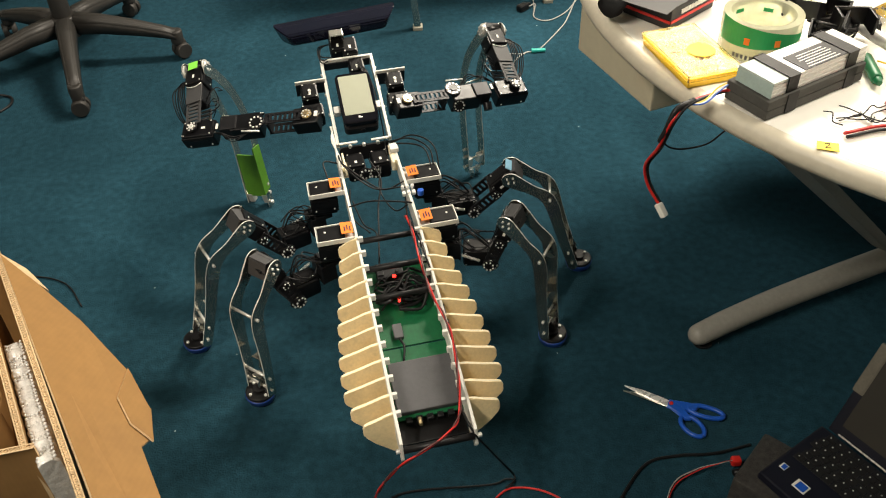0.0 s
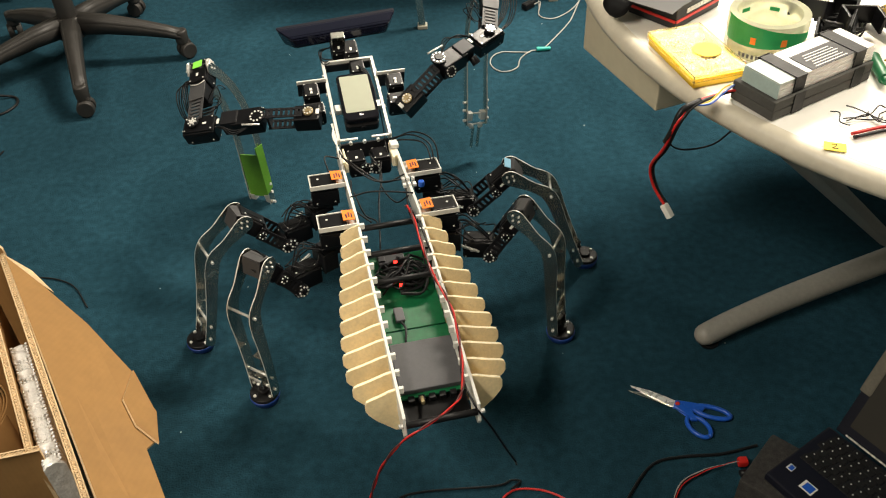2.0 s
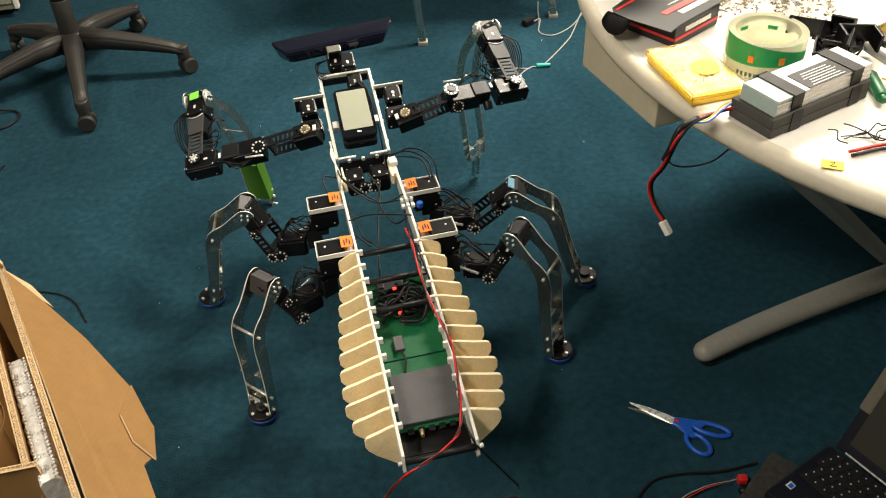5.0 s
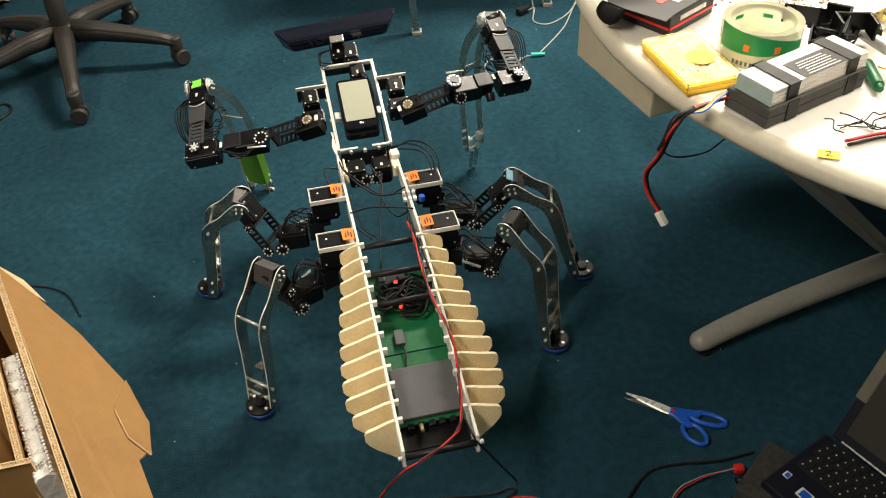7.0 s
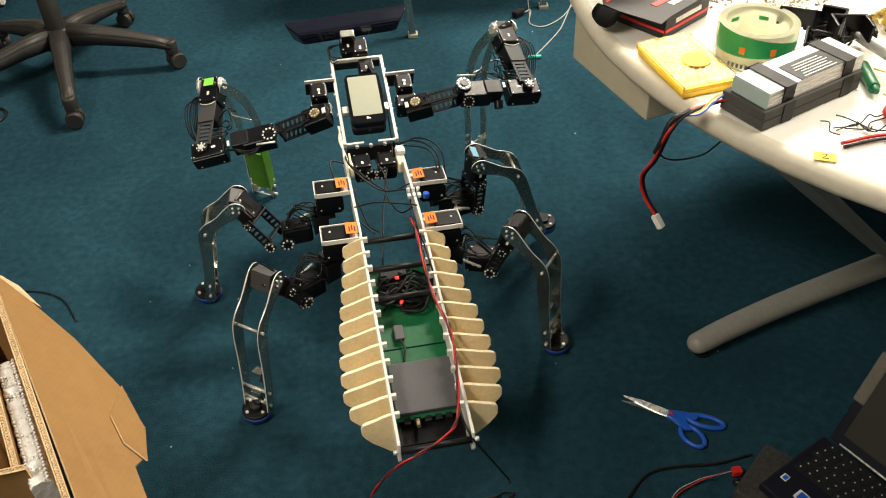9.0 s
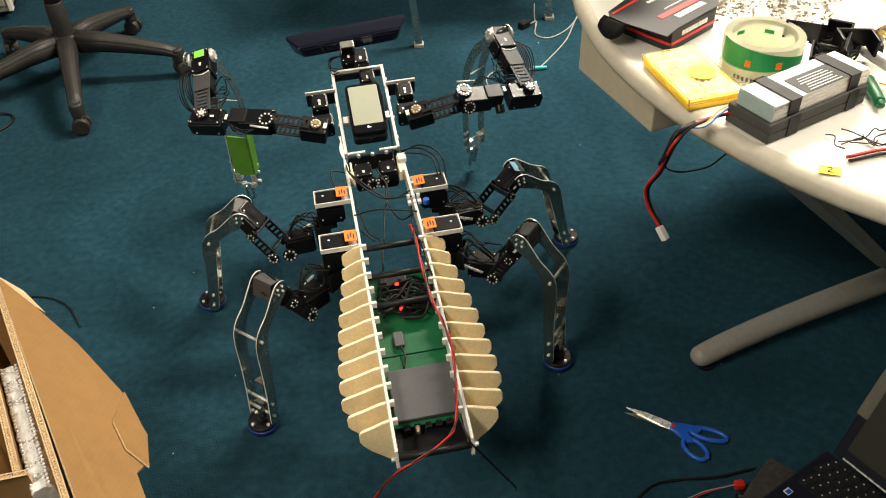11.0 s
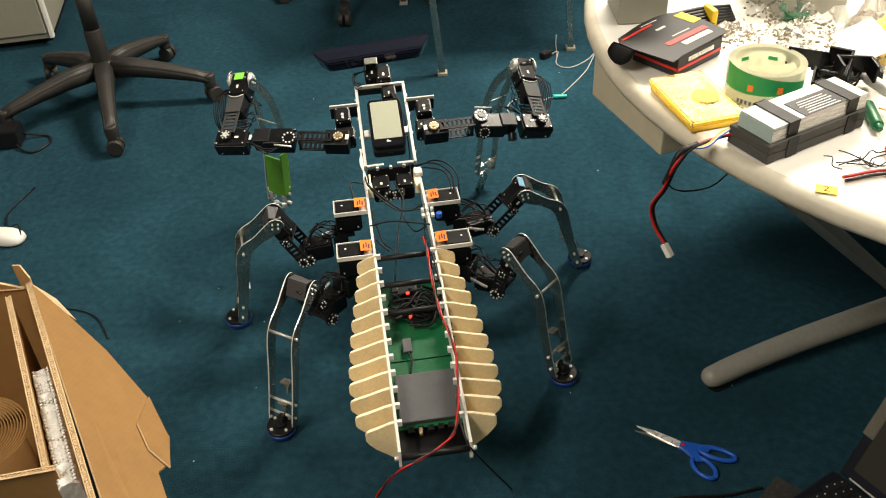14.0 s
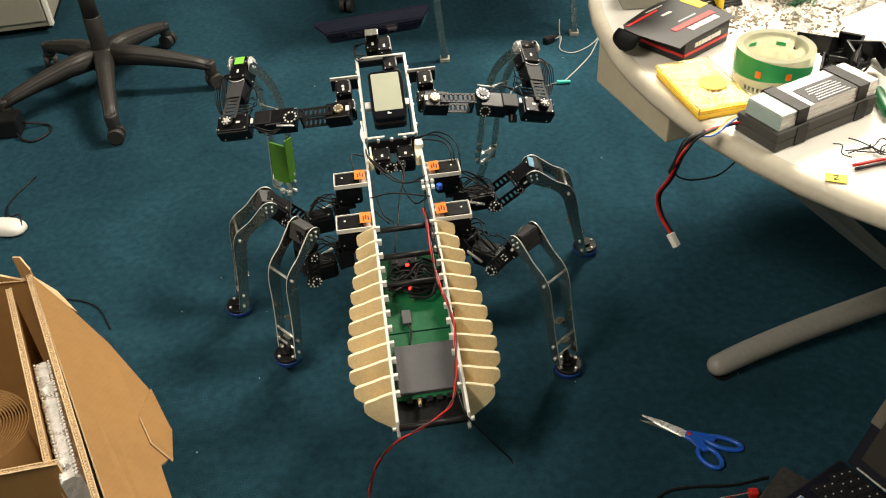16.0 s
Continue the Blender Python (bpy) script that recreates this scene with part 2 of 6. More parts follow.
def prism(bm, outline, t, m=None, mi=0, edge_mi=None, bev=0.0):
    """A plate: an outline in x, y given thickness t along z about its middle."""
    lo = [bm.verts.new((x, y, -t / 2)) for x, y in outline]
    hi = [bm.verts.new((x, y, t / 2)) for x, y in outline]
    n = len(outline)
    fs = [bm.faces.new(lo[::-1]), bm.faces.new(hi)]
    sides = [bm.faces.new((lo[i], lo[(i + 1) % n], hi[(i + 1) % n], hi[i])) for i in range(n)]
    for f in fs:
        f.material_index = mi
    for f in sides:
        f.material_index = mi if edge_mi is None else edge_mi
    vs = lo + hi
    if bev:
        es = [e for f in fs for e in f.edges]
        r = bmesh.ops.bevel(bm, geom=es, offset=bev, segments=1, affect="EDGES")
        vs = list({v for v in vs if v.is_valid} | set(r["verts"]))
    bmesh.ops.recalc_face_normals(bm, faces=list({f for v in vs for f in v.link_faces}))
    if m:
        bmesh.ops.transform(bm, matrix=m, verts=vs)
    return vs


def ribbon(spine):
    """An outline from rows of x, y, half width: a strap with round ends."""
    pts = smooth_path([(x, y, w) for x, y, w in spine], 6)
    left, right = [], []
    for i, p in enumerate(pts):
        d = pts[min(i + 1, len(pts) - 1)] - pts[max(i - 1, 0)]
        d = Vector((d.x, d.y)).normalized()
        nrm = Vector((-d.y, d.x)) * p.z
        left.append((p.x + nrm.x, p.y + nrm.y))
        right.append((p.x - nrm.x, p.y - nrm.y))
    p, d = pts[0], pts[0] - pts[1]
    a0 = math.atan2(right[0][1] - p.y, right[0][0] - p.x)
    cap0 = [(p.x + p.z * math.cos(a0 - k * math.pi / 8), p.y + p.z * math.sin(a0 - k * math.pi / 8)) for k in range(1, 8)]
    p = pts[-1]
    a1 = math.atan2(left[-1][1] - p.y, left[-1][0] - p.x)
    cap1 = [(p.x + p.z * math.cos(a1 - k * math.pi / 8), p.y + p.z * math.sin(a1 - k * math.pi / 8)) for k in range(1, 8)]
    return left + cap1 + right[::-1] + cap0


def round_rect(w, h, r, n=4):
    out = []
    for cx, cy, a in ((w / 2 - r, h / 2 - r, 0), (-w / 2 + r, h / 2 - r, 90), (-w / 2 + r, -h / 2 + r, 180), (w / 2 - r, -h / 2 + r, 270)):
        out += [(cx + r * math.cos(radians(a + 90 * k / n)), cy + r * math.sin(radians(a + 90 * k / n))) for k in range(n + 1)]
    return out


def part(name, bm, material, parent=None, label="", m=None):
    """One mesh object out of a bmesh, under its thing or part."""
    me = bpy.data.meshes.new(name)
    bm.to_mesh(me)
    bm.free()
    for x in (material if isinstance(material, (list, tuple)) else [material]):
        me.materials.append(x)
    ob = new(name, me)
    if parent is not None:
        ob.parent = parent
    if m is not None:
        ob.matrix_basis = m
    if label:
        tagged(ob, label)
    return ob


def thing(name, label, category, m=None, group="", kind=""):
    ob = new(name)
    ob.empty_display_size = 0.05
    if m is not None:
        ob.matrix_basis = m
    return tagged(ob, label, category, group, kind)


def B():
    return bmesh.new()


# ---------------------------------------------------------------- the room
bm = B()
box(bm, (0.4, 1.4, -0.05), (7.0, 7.6, 0.1))
tagged(part("floor", bm, CARPET), "dark teal office carpet with lint specks", "floor", kind="structure")
for nm, c, s in (("wall_north", (0.4, 5.25, 1.35), (7.2, 0.1, 2.7)), ("wall_south", (0.4, -2.45, 1.35), (7.2, 0.1, 2.7)),
                 ("wall_east", (3.95, 1.4, 1.35), (0.1, 7.6, 2.7)), ("wall_west", (-3.15, 1.4, 1.35), (0.1, 7.6, 2.7))):
    bm = B()
    box(bm, c, s)
    tagged(part(nm, bm, WALL), "plain off-white painted office wall", "wall", kind="structure")
bm = B()
box(bm, (0.4, 1.4, 2.76), (7.2, 7.8, 0.1))
tagged(part("ceiling", bm, CEIL), "plain white tiled office ceiling", "ceiling", kind="structure")


# ---------------------------------------------------------------- the robot
robot = thing("walking_robot", "walking robot with plywood ribs, aluminium legs and black servos on carpet", "robot")
TILT = 22.78   # upward slope of the front frame
DROP = 12.84   # downward slope of the rear frame


def head(x, y, z=0.0):
    """A place on the sloping front frame: y along it from the waist."""
    return Vector((x, 0.27 + y * math.cos(radians(TILT)) - z * math.sin(radians(TILT)), 0.015 + y * math.sin(radians(TILT)) + z * math.cos(radians(TILT))))


HEAD = Matrix.Translation((0, 0.27, 0.015)) @ pose(0, 0, 0, TILT)
TAIL = pose(0, 0, 0, DROP)


def servo_mesh(l=0.052, w=0.034, h=0.042):
    """A servo: stepped case with a waist line, screws and a label. Long axis x, output face up."""
    bm = B()
    box(bm, (0, 0, 0), (l, w, h * 0.72), 0, 0.003)
    box(bm, (0, 0, h * 0.40), (l * 0.92, w * 0.9, h * 0.16), 0, 0.002)
    box(bm, (0, 0, -h * 0.42), (l * 0.86, w * 0.86, h * 0.14), 0, 0.002)
    box(bm, (-l * 0.18, 0, h * 0.482), (0.009, 0.005, 0.0012), 1)
    for sx in (-1, 1):
        for sz in (-0.3, 0.3):
            cyl(bm, (sx * l * 0.505, 0.2 * w, sz * h), (sx * l * 0.52, 0.2 * w, sz * h), 0.0017, seg=6, mi=2)
        box(bm, (0, sx * w * 0.5, 0.05 * h), (l * 0.5, 0.0016, h * 0.3), 0)
        for k in (-1, 1):
            cyl(bm, (k * l * 0.33, sx * w * 0.5, -h * 0.2), (k * l * 0.33, sx * w * 0.53, -h * 0.2), 0.0018, seg=6, mi=2)
        for sy in (-1, 1):
            cyl(bm, (sx * l * 0.4, sy * w * 0.36, h * 0.47), (sx * l * 0.4, sy * w * 0.36, h * 0.50), 0.0016, seg=6, mi=2)
    return bm


def horn_mesh(r=0.0125, n=8, t=0.005, gold=False):
    """A servo horn with a ring of bolt heads; axis z."""
    bm = B()
    cyl(bm, (0, 0, 0), (0, 0, t), r, seg=20, mi=0, bev=0.0008)
    cyl(bm, (0, 0, t), (0, 0, t + 0.002), r * 0.4, seg=10, mi=0)
    for k in range(n):
        a = k * math.tau / n
        p = Vector((math.cos(a), math.sin(a), 0)) * r * 0.74
        cyl(bm, p + V(0, 0, t), p + V(0, 0, t + 0.0016), r * (0.13 if n >= 10 else 0.165), seg=6, mi=1)
    return bm


def servo(parent, m, l=0.052, w=0.034, h=0.042):
    return part("servo", servo_mesh(l, w, h), [SERVO, WHITE, STEEL], parent, "", m)


def horn(parent, m, r=0.0125, face=None, n=8):
    return part("servo_horn", horn_mesh(r, n), [face or SERVO, STEEL], parent, "", m)


def slotted_plate(l, w, t=0.0025):
    """A flat bracket with cut slots across it, made of rails and rungs."""
    bm = B()
    for s in (-1, 1):
        box(bm, (l / 2, s * (w / 2 - 0.003), 0), (l, 0.006, t))
    n = max(3, int(l / 0.011))
    for i in range(n + 1):
        box(bm, (0.003 + (l - 0.006) * i / n, 0, 0), (0.006, w - 0.006, t))
    return bm


# side rails: level over the legs, sloping down to the tail
for s in (-1, 1):
    bm = B()
    prism(bm, [(-0.440, -0.122), (-0.434, -0.090), (0.0, 0.004), (0.13, 0.004), (0.285, 0.006), (0.285, -0.034), (0.02, -0.038), (-0.40, -0.132), (-0.434, -0.133)],
          0.0055, Matrix(((0, 0, 1, s * 0.0605), (1, 0, 0, 0), (0, 1, 0, 0), (0, 0, 0, 1))), 0, None, 0.0008)
    part("side_rail", bm, WHITE_RAIL, robot, "long pale plywood side rail")
    bm = B()
    box(bm, (s * 0.056, 0.12, -0.001), (0.006, 0.225, 0.014), 0, 0.001, HEAD)
    part("head_rail", bm, WHITE_RAIL, robot, "white aluminium angle rail")
    bm = B()
    box(bm, (s * 0.0535, 0.12, -0.007), (0.002, 0.225, 0.028), 0, 0, HEAD)
    for k in range(4):
        cyl(bm, (s * 0.0545, 0.04 + k * 0.055, -0.006), (s * 0.062, 0.04 + k * 0.055, -0.006), 0.0035, seg=8, mi=1, m=HEAD)
    part("head_side_plate", bm, [ALU, STEEL], robot)
bm = B()
box(bm, (0, 0.236, 0), (0.118, 0.005, 0.012), 0, 0.0008, HEAD)
part("front_crossbar", bm, WHITE_RAIL, robot)
bm = B()
box(bm, (0, 0.232, -0.013), (0.104, 0.003, 0.02), 0, 0.0005, HEAD)
part("front_plate", bm, BRACKET, robot)
for s in (-1, 1):
    bm = B()
    box(bm, (s * 0.034, 0.008, 0.004), (0.038, 0.005, 0.004), 0, 0.0008, HEAD)
    part("waist_clip", bm, STEEL, robot)

# ribs on both flanks, widest before the tail
WIDTHS = (.034, .038, .044, .050, .056, .061, .065, .069, .071, .071, .065, .050)
for i, w in enumerate(WIDTHS):
    y = -0.020 - i * 0.0325
    zt = 0.228 * y
    for s in (-1, 1):
        fall, deep = 0.14 * w, 0.052 + 0.25 * w
        o = [(-0.004, 0.007), (0.010, 0.004), (w * 0.55, -fall * 0.45), (w - 0.009, -fall), (w - 0.003, -fall - 0.002), (w, -fall - 0.008),
             (w, -fall - 0.021), (w - 0.004, -fall - 0.028), (w * 0.68, -fall - deep * 0.66), (0.004, -deep - 0.012), (-0.004, -deep - 0.012)]
        o = [(s * x, z) for x, z in o]
        if s < 0:
            o = o[::-1]
        bm = B()
        m = Matrix.Translation((s * 0.0645, y, zt)) @ pose(0, 0, 0, -13 + 0.6 * i, 0, 0) @ pose(0, 0, 0, 90)
        prism(bm, o, 0.0066, m, 0, 1, 0.0012)
        part("rib", bm, [PLY, PLY_EDGE], robot)
        bm = B()
        box(bm, (s * 0.0545, y + 0.001, zt + 0.001), (0.010, 0.0066, 0.012), 0, 0.0008)
        part("rib_tab", bm, WHITE_RAIL, robot)

# cross rods
for y, z in ((-0.017, -0.010), (-0.082, -0.026), (-0.138, -0.048), (-0.434, -0.106)):
    bm = B()
    cyl(bm, (-0.058, y, z), (0.058, y, z), 0.0058, seg=14)
    part("cross_rod", bm, RUBBER, robot)
for s in (-1, 1):
    for y, z in ((-0.434, -0.106), (-0.082, -0.026)):
        bm = B()
        cyl(bm, (s * 0.063, y, z), (s * 0.070, y, z), 0.004, seg=6)
        part("rail_bolt", bm, STEEL, robot)
# boards, computer case, radio
bm = B()
box(bm, (0, -0.145, -0.052), (0.116, 0.176, 0.004), 0, 0.0005, TAIL)
part("green_base_board", bm, BOARD, robot, "green acrylic base board")
bm = B()
box(bm, (0, -0.305, -0.052), (0.158, 0.138, 0.004), 0, 0.0005, TAIL)
part("green_base_board", bm, BOARD, robot, "green acrylic base board")
bm = B()
box(bm, (0, -0.375, -0.060), (0.118, 0.080, 0.004), 0, 0.0005, TAIL)
part("tail_plate", bm, PLASTIC, robot)
bm = B()
box(bm, (0.003, -0.318, -0.044), (0.110, 0.098, 0.012), 0, 0.002, TAIL)
part("battery_case", bm, [GREYBOX], robot, "flat dark grey battery case")
bm = B()
box(bm, (0.005, -0.392, -0.066), (0.108, 0.046, 0.016), 0, 0.002, TAIL)
for k in range(5):
    box(bm, (-0.035 + 0.018 * k, -0.376, -0.055), (0.011, 0.010, 0.012), 0, 0.0005, TAIL)
part("connector_block", bm, PLASTIC, robot)
bm = B()
cyl(bm, (-0.018, -0.378, -0.046), (-0.018, -0.392, -0.042), 0.0035, seg=10, m=TAIL)
part("antenna_socket", bm, BRASS, robot, "small brass antenna socket")
bm = B()
for k in range(3):
    box(bm, (-0.030 + 0.006 * k, -0.273, -0.0395), (0.003, 0.004, 0.002), 0, 0, TAIL)
part("case_marks", bm, WHITE, robot)
bm = B()
box(bm, (-0.021, -0.205, -0.044), (0.017, 0.030, 0.009), 0, 0.002, TAIL)
usb = part("usb_plug", bm, [GREYBOX], robot, "grey plug with a short lead")
bm = B()
tube(bm, [TAIL @ Vector(p) for p in ((-0.021, -0.219, -0.044), (-0.016, -0.240, -0.040), (-0.022, -0.268, -0.040))], 0.0022)
part("usb_lead", bm, RUBBER, usb)
bm = B()
box(bm, (-0.012, -0.078, -0.035), (0.050, 0.034, 0.014), 0, 0.002, TAIL)
box(bm, (-0.030, -0.080, -0.027), (0.012, 0.02, 0.004), 0, 0.001, TAIL)
part("controller_board", bm, BRACKET, robot)
for x, y in ((-0.006, -0.096), (-0.006, -0.152)):
    bm = B()
    box(bm, (x, y, -0.026), (0.007, 0.005, 0.004), 0, 0.001, TAIL)
    part("indicator_light", bm, LED, robot, "glowing red indicator light")
random.seed(4)
for i in range(9):
    bm = B()
    xs = random.uniform(-.05, -.03)
    yy = random.uniform(-0.15, -0.07)
    pts = [(xs, yy, -0.03)] + [(xs + (0.095 * k / 5), yy + random.uniform(-.022, .022), -0.030 + random.uniform(0, .016)) for k in (1, 2, 3, 4, 5)]
    if i % 2:
        pts += [(0.03, yy - 0.025, -0.034), (-0.01, yy - 0.03 + random.uniform(-.01, .01), -0.032)]
    tube(bm, [TAIL @ Vector(p) for p in pts], random.choice((0.0019, 0.0024, 0.003)), 7)
    part("loose_cable", bm, RUBBER, robot)
for i in range(15):
    bm = B()
    y0, y1 = random.uniform(-0.16, -0.06), random.uniform(-0.17, -0.08)
    x0, x1 = random.uniform(-0.045, -0.02), random.uniform(0.01, 0.05)
    pts = [(x0, y0, -0.044)] + [(x0 + (x1 - x0) * k / 4 + random.uniform(-.012, .012), y0 + (y1 - y0) * k / 4 + random.uniform(-.014, .014), -0.042 + random.uniform(0, .02)) for k in (1, 2, 3)] + [(x1, y1, -0.044)]
    tube(bm, [TAIL @ Vector(p) for p in pts], random.choice((0.0014, 0.002, 0.0026)), 6)
    part("loose_cable", bm, RUBBER, robot)

# waist: two servos in a black yoke
bm = B()
box(bm, (0, 0.287, -0.012), (0.108, 0.006, 0.036), 0, 0.001)
for s in (-1, 0, 1):
    cyl(bm, (s * 0.03, 0.283, 0.006), (s * 0.03, 0.289, 0.0075), 0.004, seg=10, mi=1)
part("waist_yoke", bm, [BRACKET, STEEL], robot)
for s in (-1, 1):
    servo(robot, pose(s * 0.026, 0.243, -0.020, 0, 0, 90), 0.052, 0.038, 0.042)
    horn(robot, pose(s * 0.010, 0.215, -0.018, 90, 0, 0), 0.014)
    bm = B()
    box(bm, (s * 0.050, 0.235, -0.003), (0.004, 0.065, 0.018), 0, 0.0008)
    part("waist_inner_rail", bm, PLY_EDGE, robot)
for s, y in ((1, 0.228), (-1, 0.222)):
    bm = B()
    box(bm, (s * 0.053, y, -0.008), (0.013, 0.034 if s > 0 else 0.02, 0.026), 0, 0.001)
    part("wooden_spacer", bm, PLY_EDGE, robot)
bm = B()
box(bm, (0.058, 0.250, 0.010), (0.018, 0.024, 0.010), 0, 0.002)
part("white_connector", bm, WHITE, robot)
bm = B()
for k in range(3):
    cyl(bm, (0.050 + 0.010 * k, 0.106, 0.0), (0.050 + 0.010 * k, 0.106, 0.012), 0.0035, seg=10)
    box(bm, (0.050 + 0.010 * k, 0.092, 0.003), (0.007, 0.010, 0.007), 0, 0.001)
part("terminal_screws", bm, STEEL, robot)
bm = B()
cyl(bm, (0.082, 0.082, 0.002), (0.082, 0.082, 0.014), 0.0065, seg=12, bev=0.002)
part("blue_knob", bm, SCI_BLUE, robot)

# phone in a cradle on the front frame
bm = B()
prism(bm, round_rect(0.077, 0.134, 0.012), 0.014, HEAD @ pose(0.003, 0.1155, 0.010), 0, 0, 0.002)
phone = part("phone", bm, GLOSS, robot, "black smartphone with a pale blank screen")
bm = B()
prism(bm, round_rect(0.064, 0.105, 0.003), 0.001, HEAD @ pose(0.003, 0.1215, 0.0178))
part("screen", bm, SCREEN, phone)
bm = B()
box(bm, (0.003, 0.0605, 0.0177), (0.009, 0.003, 0.001), 0, 0, HEAD)
box(bm, (0.001, 0.063, 0.0177), (0.004, 0.003, 0.001), 0, 0, HEAD)
part("home_key", bm, WHITE, phone)
bm = B()
prism(bm, round_rect(0.074, 0.130, 0.010), 0.026, HEAD @ pose(0.003, 0.111, -0.012), 0, 0, 0.004)
cyl(bm, (0.004, 0.0465, -0.010), (0.004, 0.0435, -0.010), 0.006, seg=12, mi=1, m=HEAD)
part("phone_holder", bm, [PLASTIC, BRACKET], robot)
for s in (-1, 1):
    bm = B()
    box(bm, (s * 0.043, 0.095, 0.002), (0.014, 0.018, 0.014), 0, 0.001, HEAD)
    part("holder_clamp", bm, ALU, robot)

# neck and sensor bar
for x, y, z in ((0.020, 0.218, -0.016), (0.012, 0.262, 0.000), (-0.014, 0.272, -0.002)):
    servo(robot, HEAD @ pose(x, y, z, 0, 0, 90), 0.044, 0.034, 0.040)
bm = B()
box(bm, (-0.014, 0.283, 0.030), (0.030, 0.003, 0.030), 0, 0.0008, HEAD)
box(bm, (-0.014, 0.275, 0.045), (0.030, 0.018, 0.003), 0, 0.0008, HEAD)
for s in (-1, 1):
    box(bm, (-0.014 + s * 0.0145, 0.274, 0.032), (0.002, 0.018, 0.024), 0, 0, HEAD)
part("sensor_mount", bm, ALU_DARK, robot)
BAR = HEAD @ pose(-0.006, 0.318, 0.018, -12, 0, 4.5)
bm = B()
secs = ((-0.0245, 0.112, 0.010), (-0.020, 0.120, 0.016), (0.010, 0.139, 0.020), (0.026, 0.141, 0.018), (0.031, 0.138, 0.013))
rings = [[bm.verts.new((sx * w - (0.014 * sx if sz < 0 else 0), y, sz * h)) for sx, sz in ((-1, -1), (1, -1), (1, 1), (-1, 1))] for y, w, h in secs]
for u, w in zip(rings, rings[1:]):
    for j in range(4):
        bm.faces.new((u[j], u[(j + 1) % 4], w[(j + 1) % 4], w[j]))
bm.faces.new(rings[0][::-1])
bm.faces.new(rings[-1])
bmesh.ops.recalc_face_normals(bm, faces=bm.faces)
bmesh.ops.bevel(bm, geom=bm.edges[:], offset=0.0025, segments=2, affect="EDGES")
bmesh.ops.transform(bm, matrix=BAR, verts=bm.verts)
bar = part("sensor_bar", bm, BAR_GLOSS, robot, "long glossy black depth sensor bar")
bm = B()
box(bm, (0, 0.0315, 0), (0.20, 0.003, 0.018), 0, 0.001, BAR)
part("lens_window", bm, BAR_GLOSS, bar)

# hip and shoulder brackets with their fixed servos and tags
LEGS = {"LF": (-1, 0.169), "LR": (-1, 0.018), "RF": (1, 0.169), "RR": (1, 0.018)}
for key, (s, y) in LEGS.items():
    bm = B()
    prism(bm, [(-0.036, -0.024), (0.036, -0.024), (0.036, 0.024), (-0.036, 0.024)], 0.003, pose(s * 0.099, y - 0.012, -0.004))
    bk = part("hip_bracket", bm, ALU, robot)
    for d in (-1, 1):
        bm = B()
        box(bm, (s * 0.099, y - 0.012 + d * 0.0235, 0.000), (0.072, 0.002, 0.009))
        part("bracket_rim", bm, WHITE_RAIL, bk)
    bm = B()
    box(bm, (s * 0.134, y - 0.012, 0.0), (0.002, 0.046, 0.009))
    part("bracket_rim", bm, WHITE_RAIL, bk)
    bm = B()
    box(bm, (s * 0.106, y - 0.012, 0.000), (0.050, 0.038, 0.010), 0, 0.001)
    cyl(bm, (s * 0.117, y - 0.010, 0.005), (s * 0.117, y - 0.010, 0.006), 0.0022, seg=10, mi=1)
    part("servo_back", bm, [SERVO, WHITE], bk)
    servo(robot, pose(s * 0.106, y - 0.012, -0.030), 0.056, 0.038, 0.046)
    bm = B()
    q = pose(s * (0.079 if y > 0.1 else 0.076), y - 0.012, 0.0105, 0, -s * 4, 0)
    box(bm, (0, 0, 0), (0.022, 0.034, 0.001), 0, 0, q)
    for k in range(3):
        box(bm, (-0.004 + 0.005 * k, -0.004 + 0.004 * (k % 2), 0.0012), (0.0022, 0.014, 0.0006), 1, 0, q)
    part("paper_tag", bm, [ORANGE, INK], robot, "orange paper tag with dark pen marks")
for s in (-1, 1):
    bm = B()
    box(bm, (s * 0.089, 0.178, 0.010), (0.066, 0.003, 0.012), 0, 0.0006, HEAD)
    bk = part("shoulder_bracket", bm, WHITE_RAIL, robot)
    bm = B()
    box(bm, (s * 0.089, 0.175, -0.010), (0.064, 0.002, 0.036), 0, 0.0004, HEAD)
    part("bracket_web", bm, BRACKET, bk)
    servo(robot, HEAD @ pose(s * 0.094, 0.152, -0.004, 0, 0, 90), 0.040, 0.036, 0.040)
    servo(robot, HEAD @ pose(s * 0.094, 0.108, -0.018, 0, 0, 0), 0.048, 0.034, 0.046)
    bm = B()
    cyl(bm, (s * 0.094, 0.150, 0.015), (s * 0.094, 0.150, 0.019), 0.0035, seg=8, m=HEAD)
    part("servo_screw", bm, STEEL, robot)

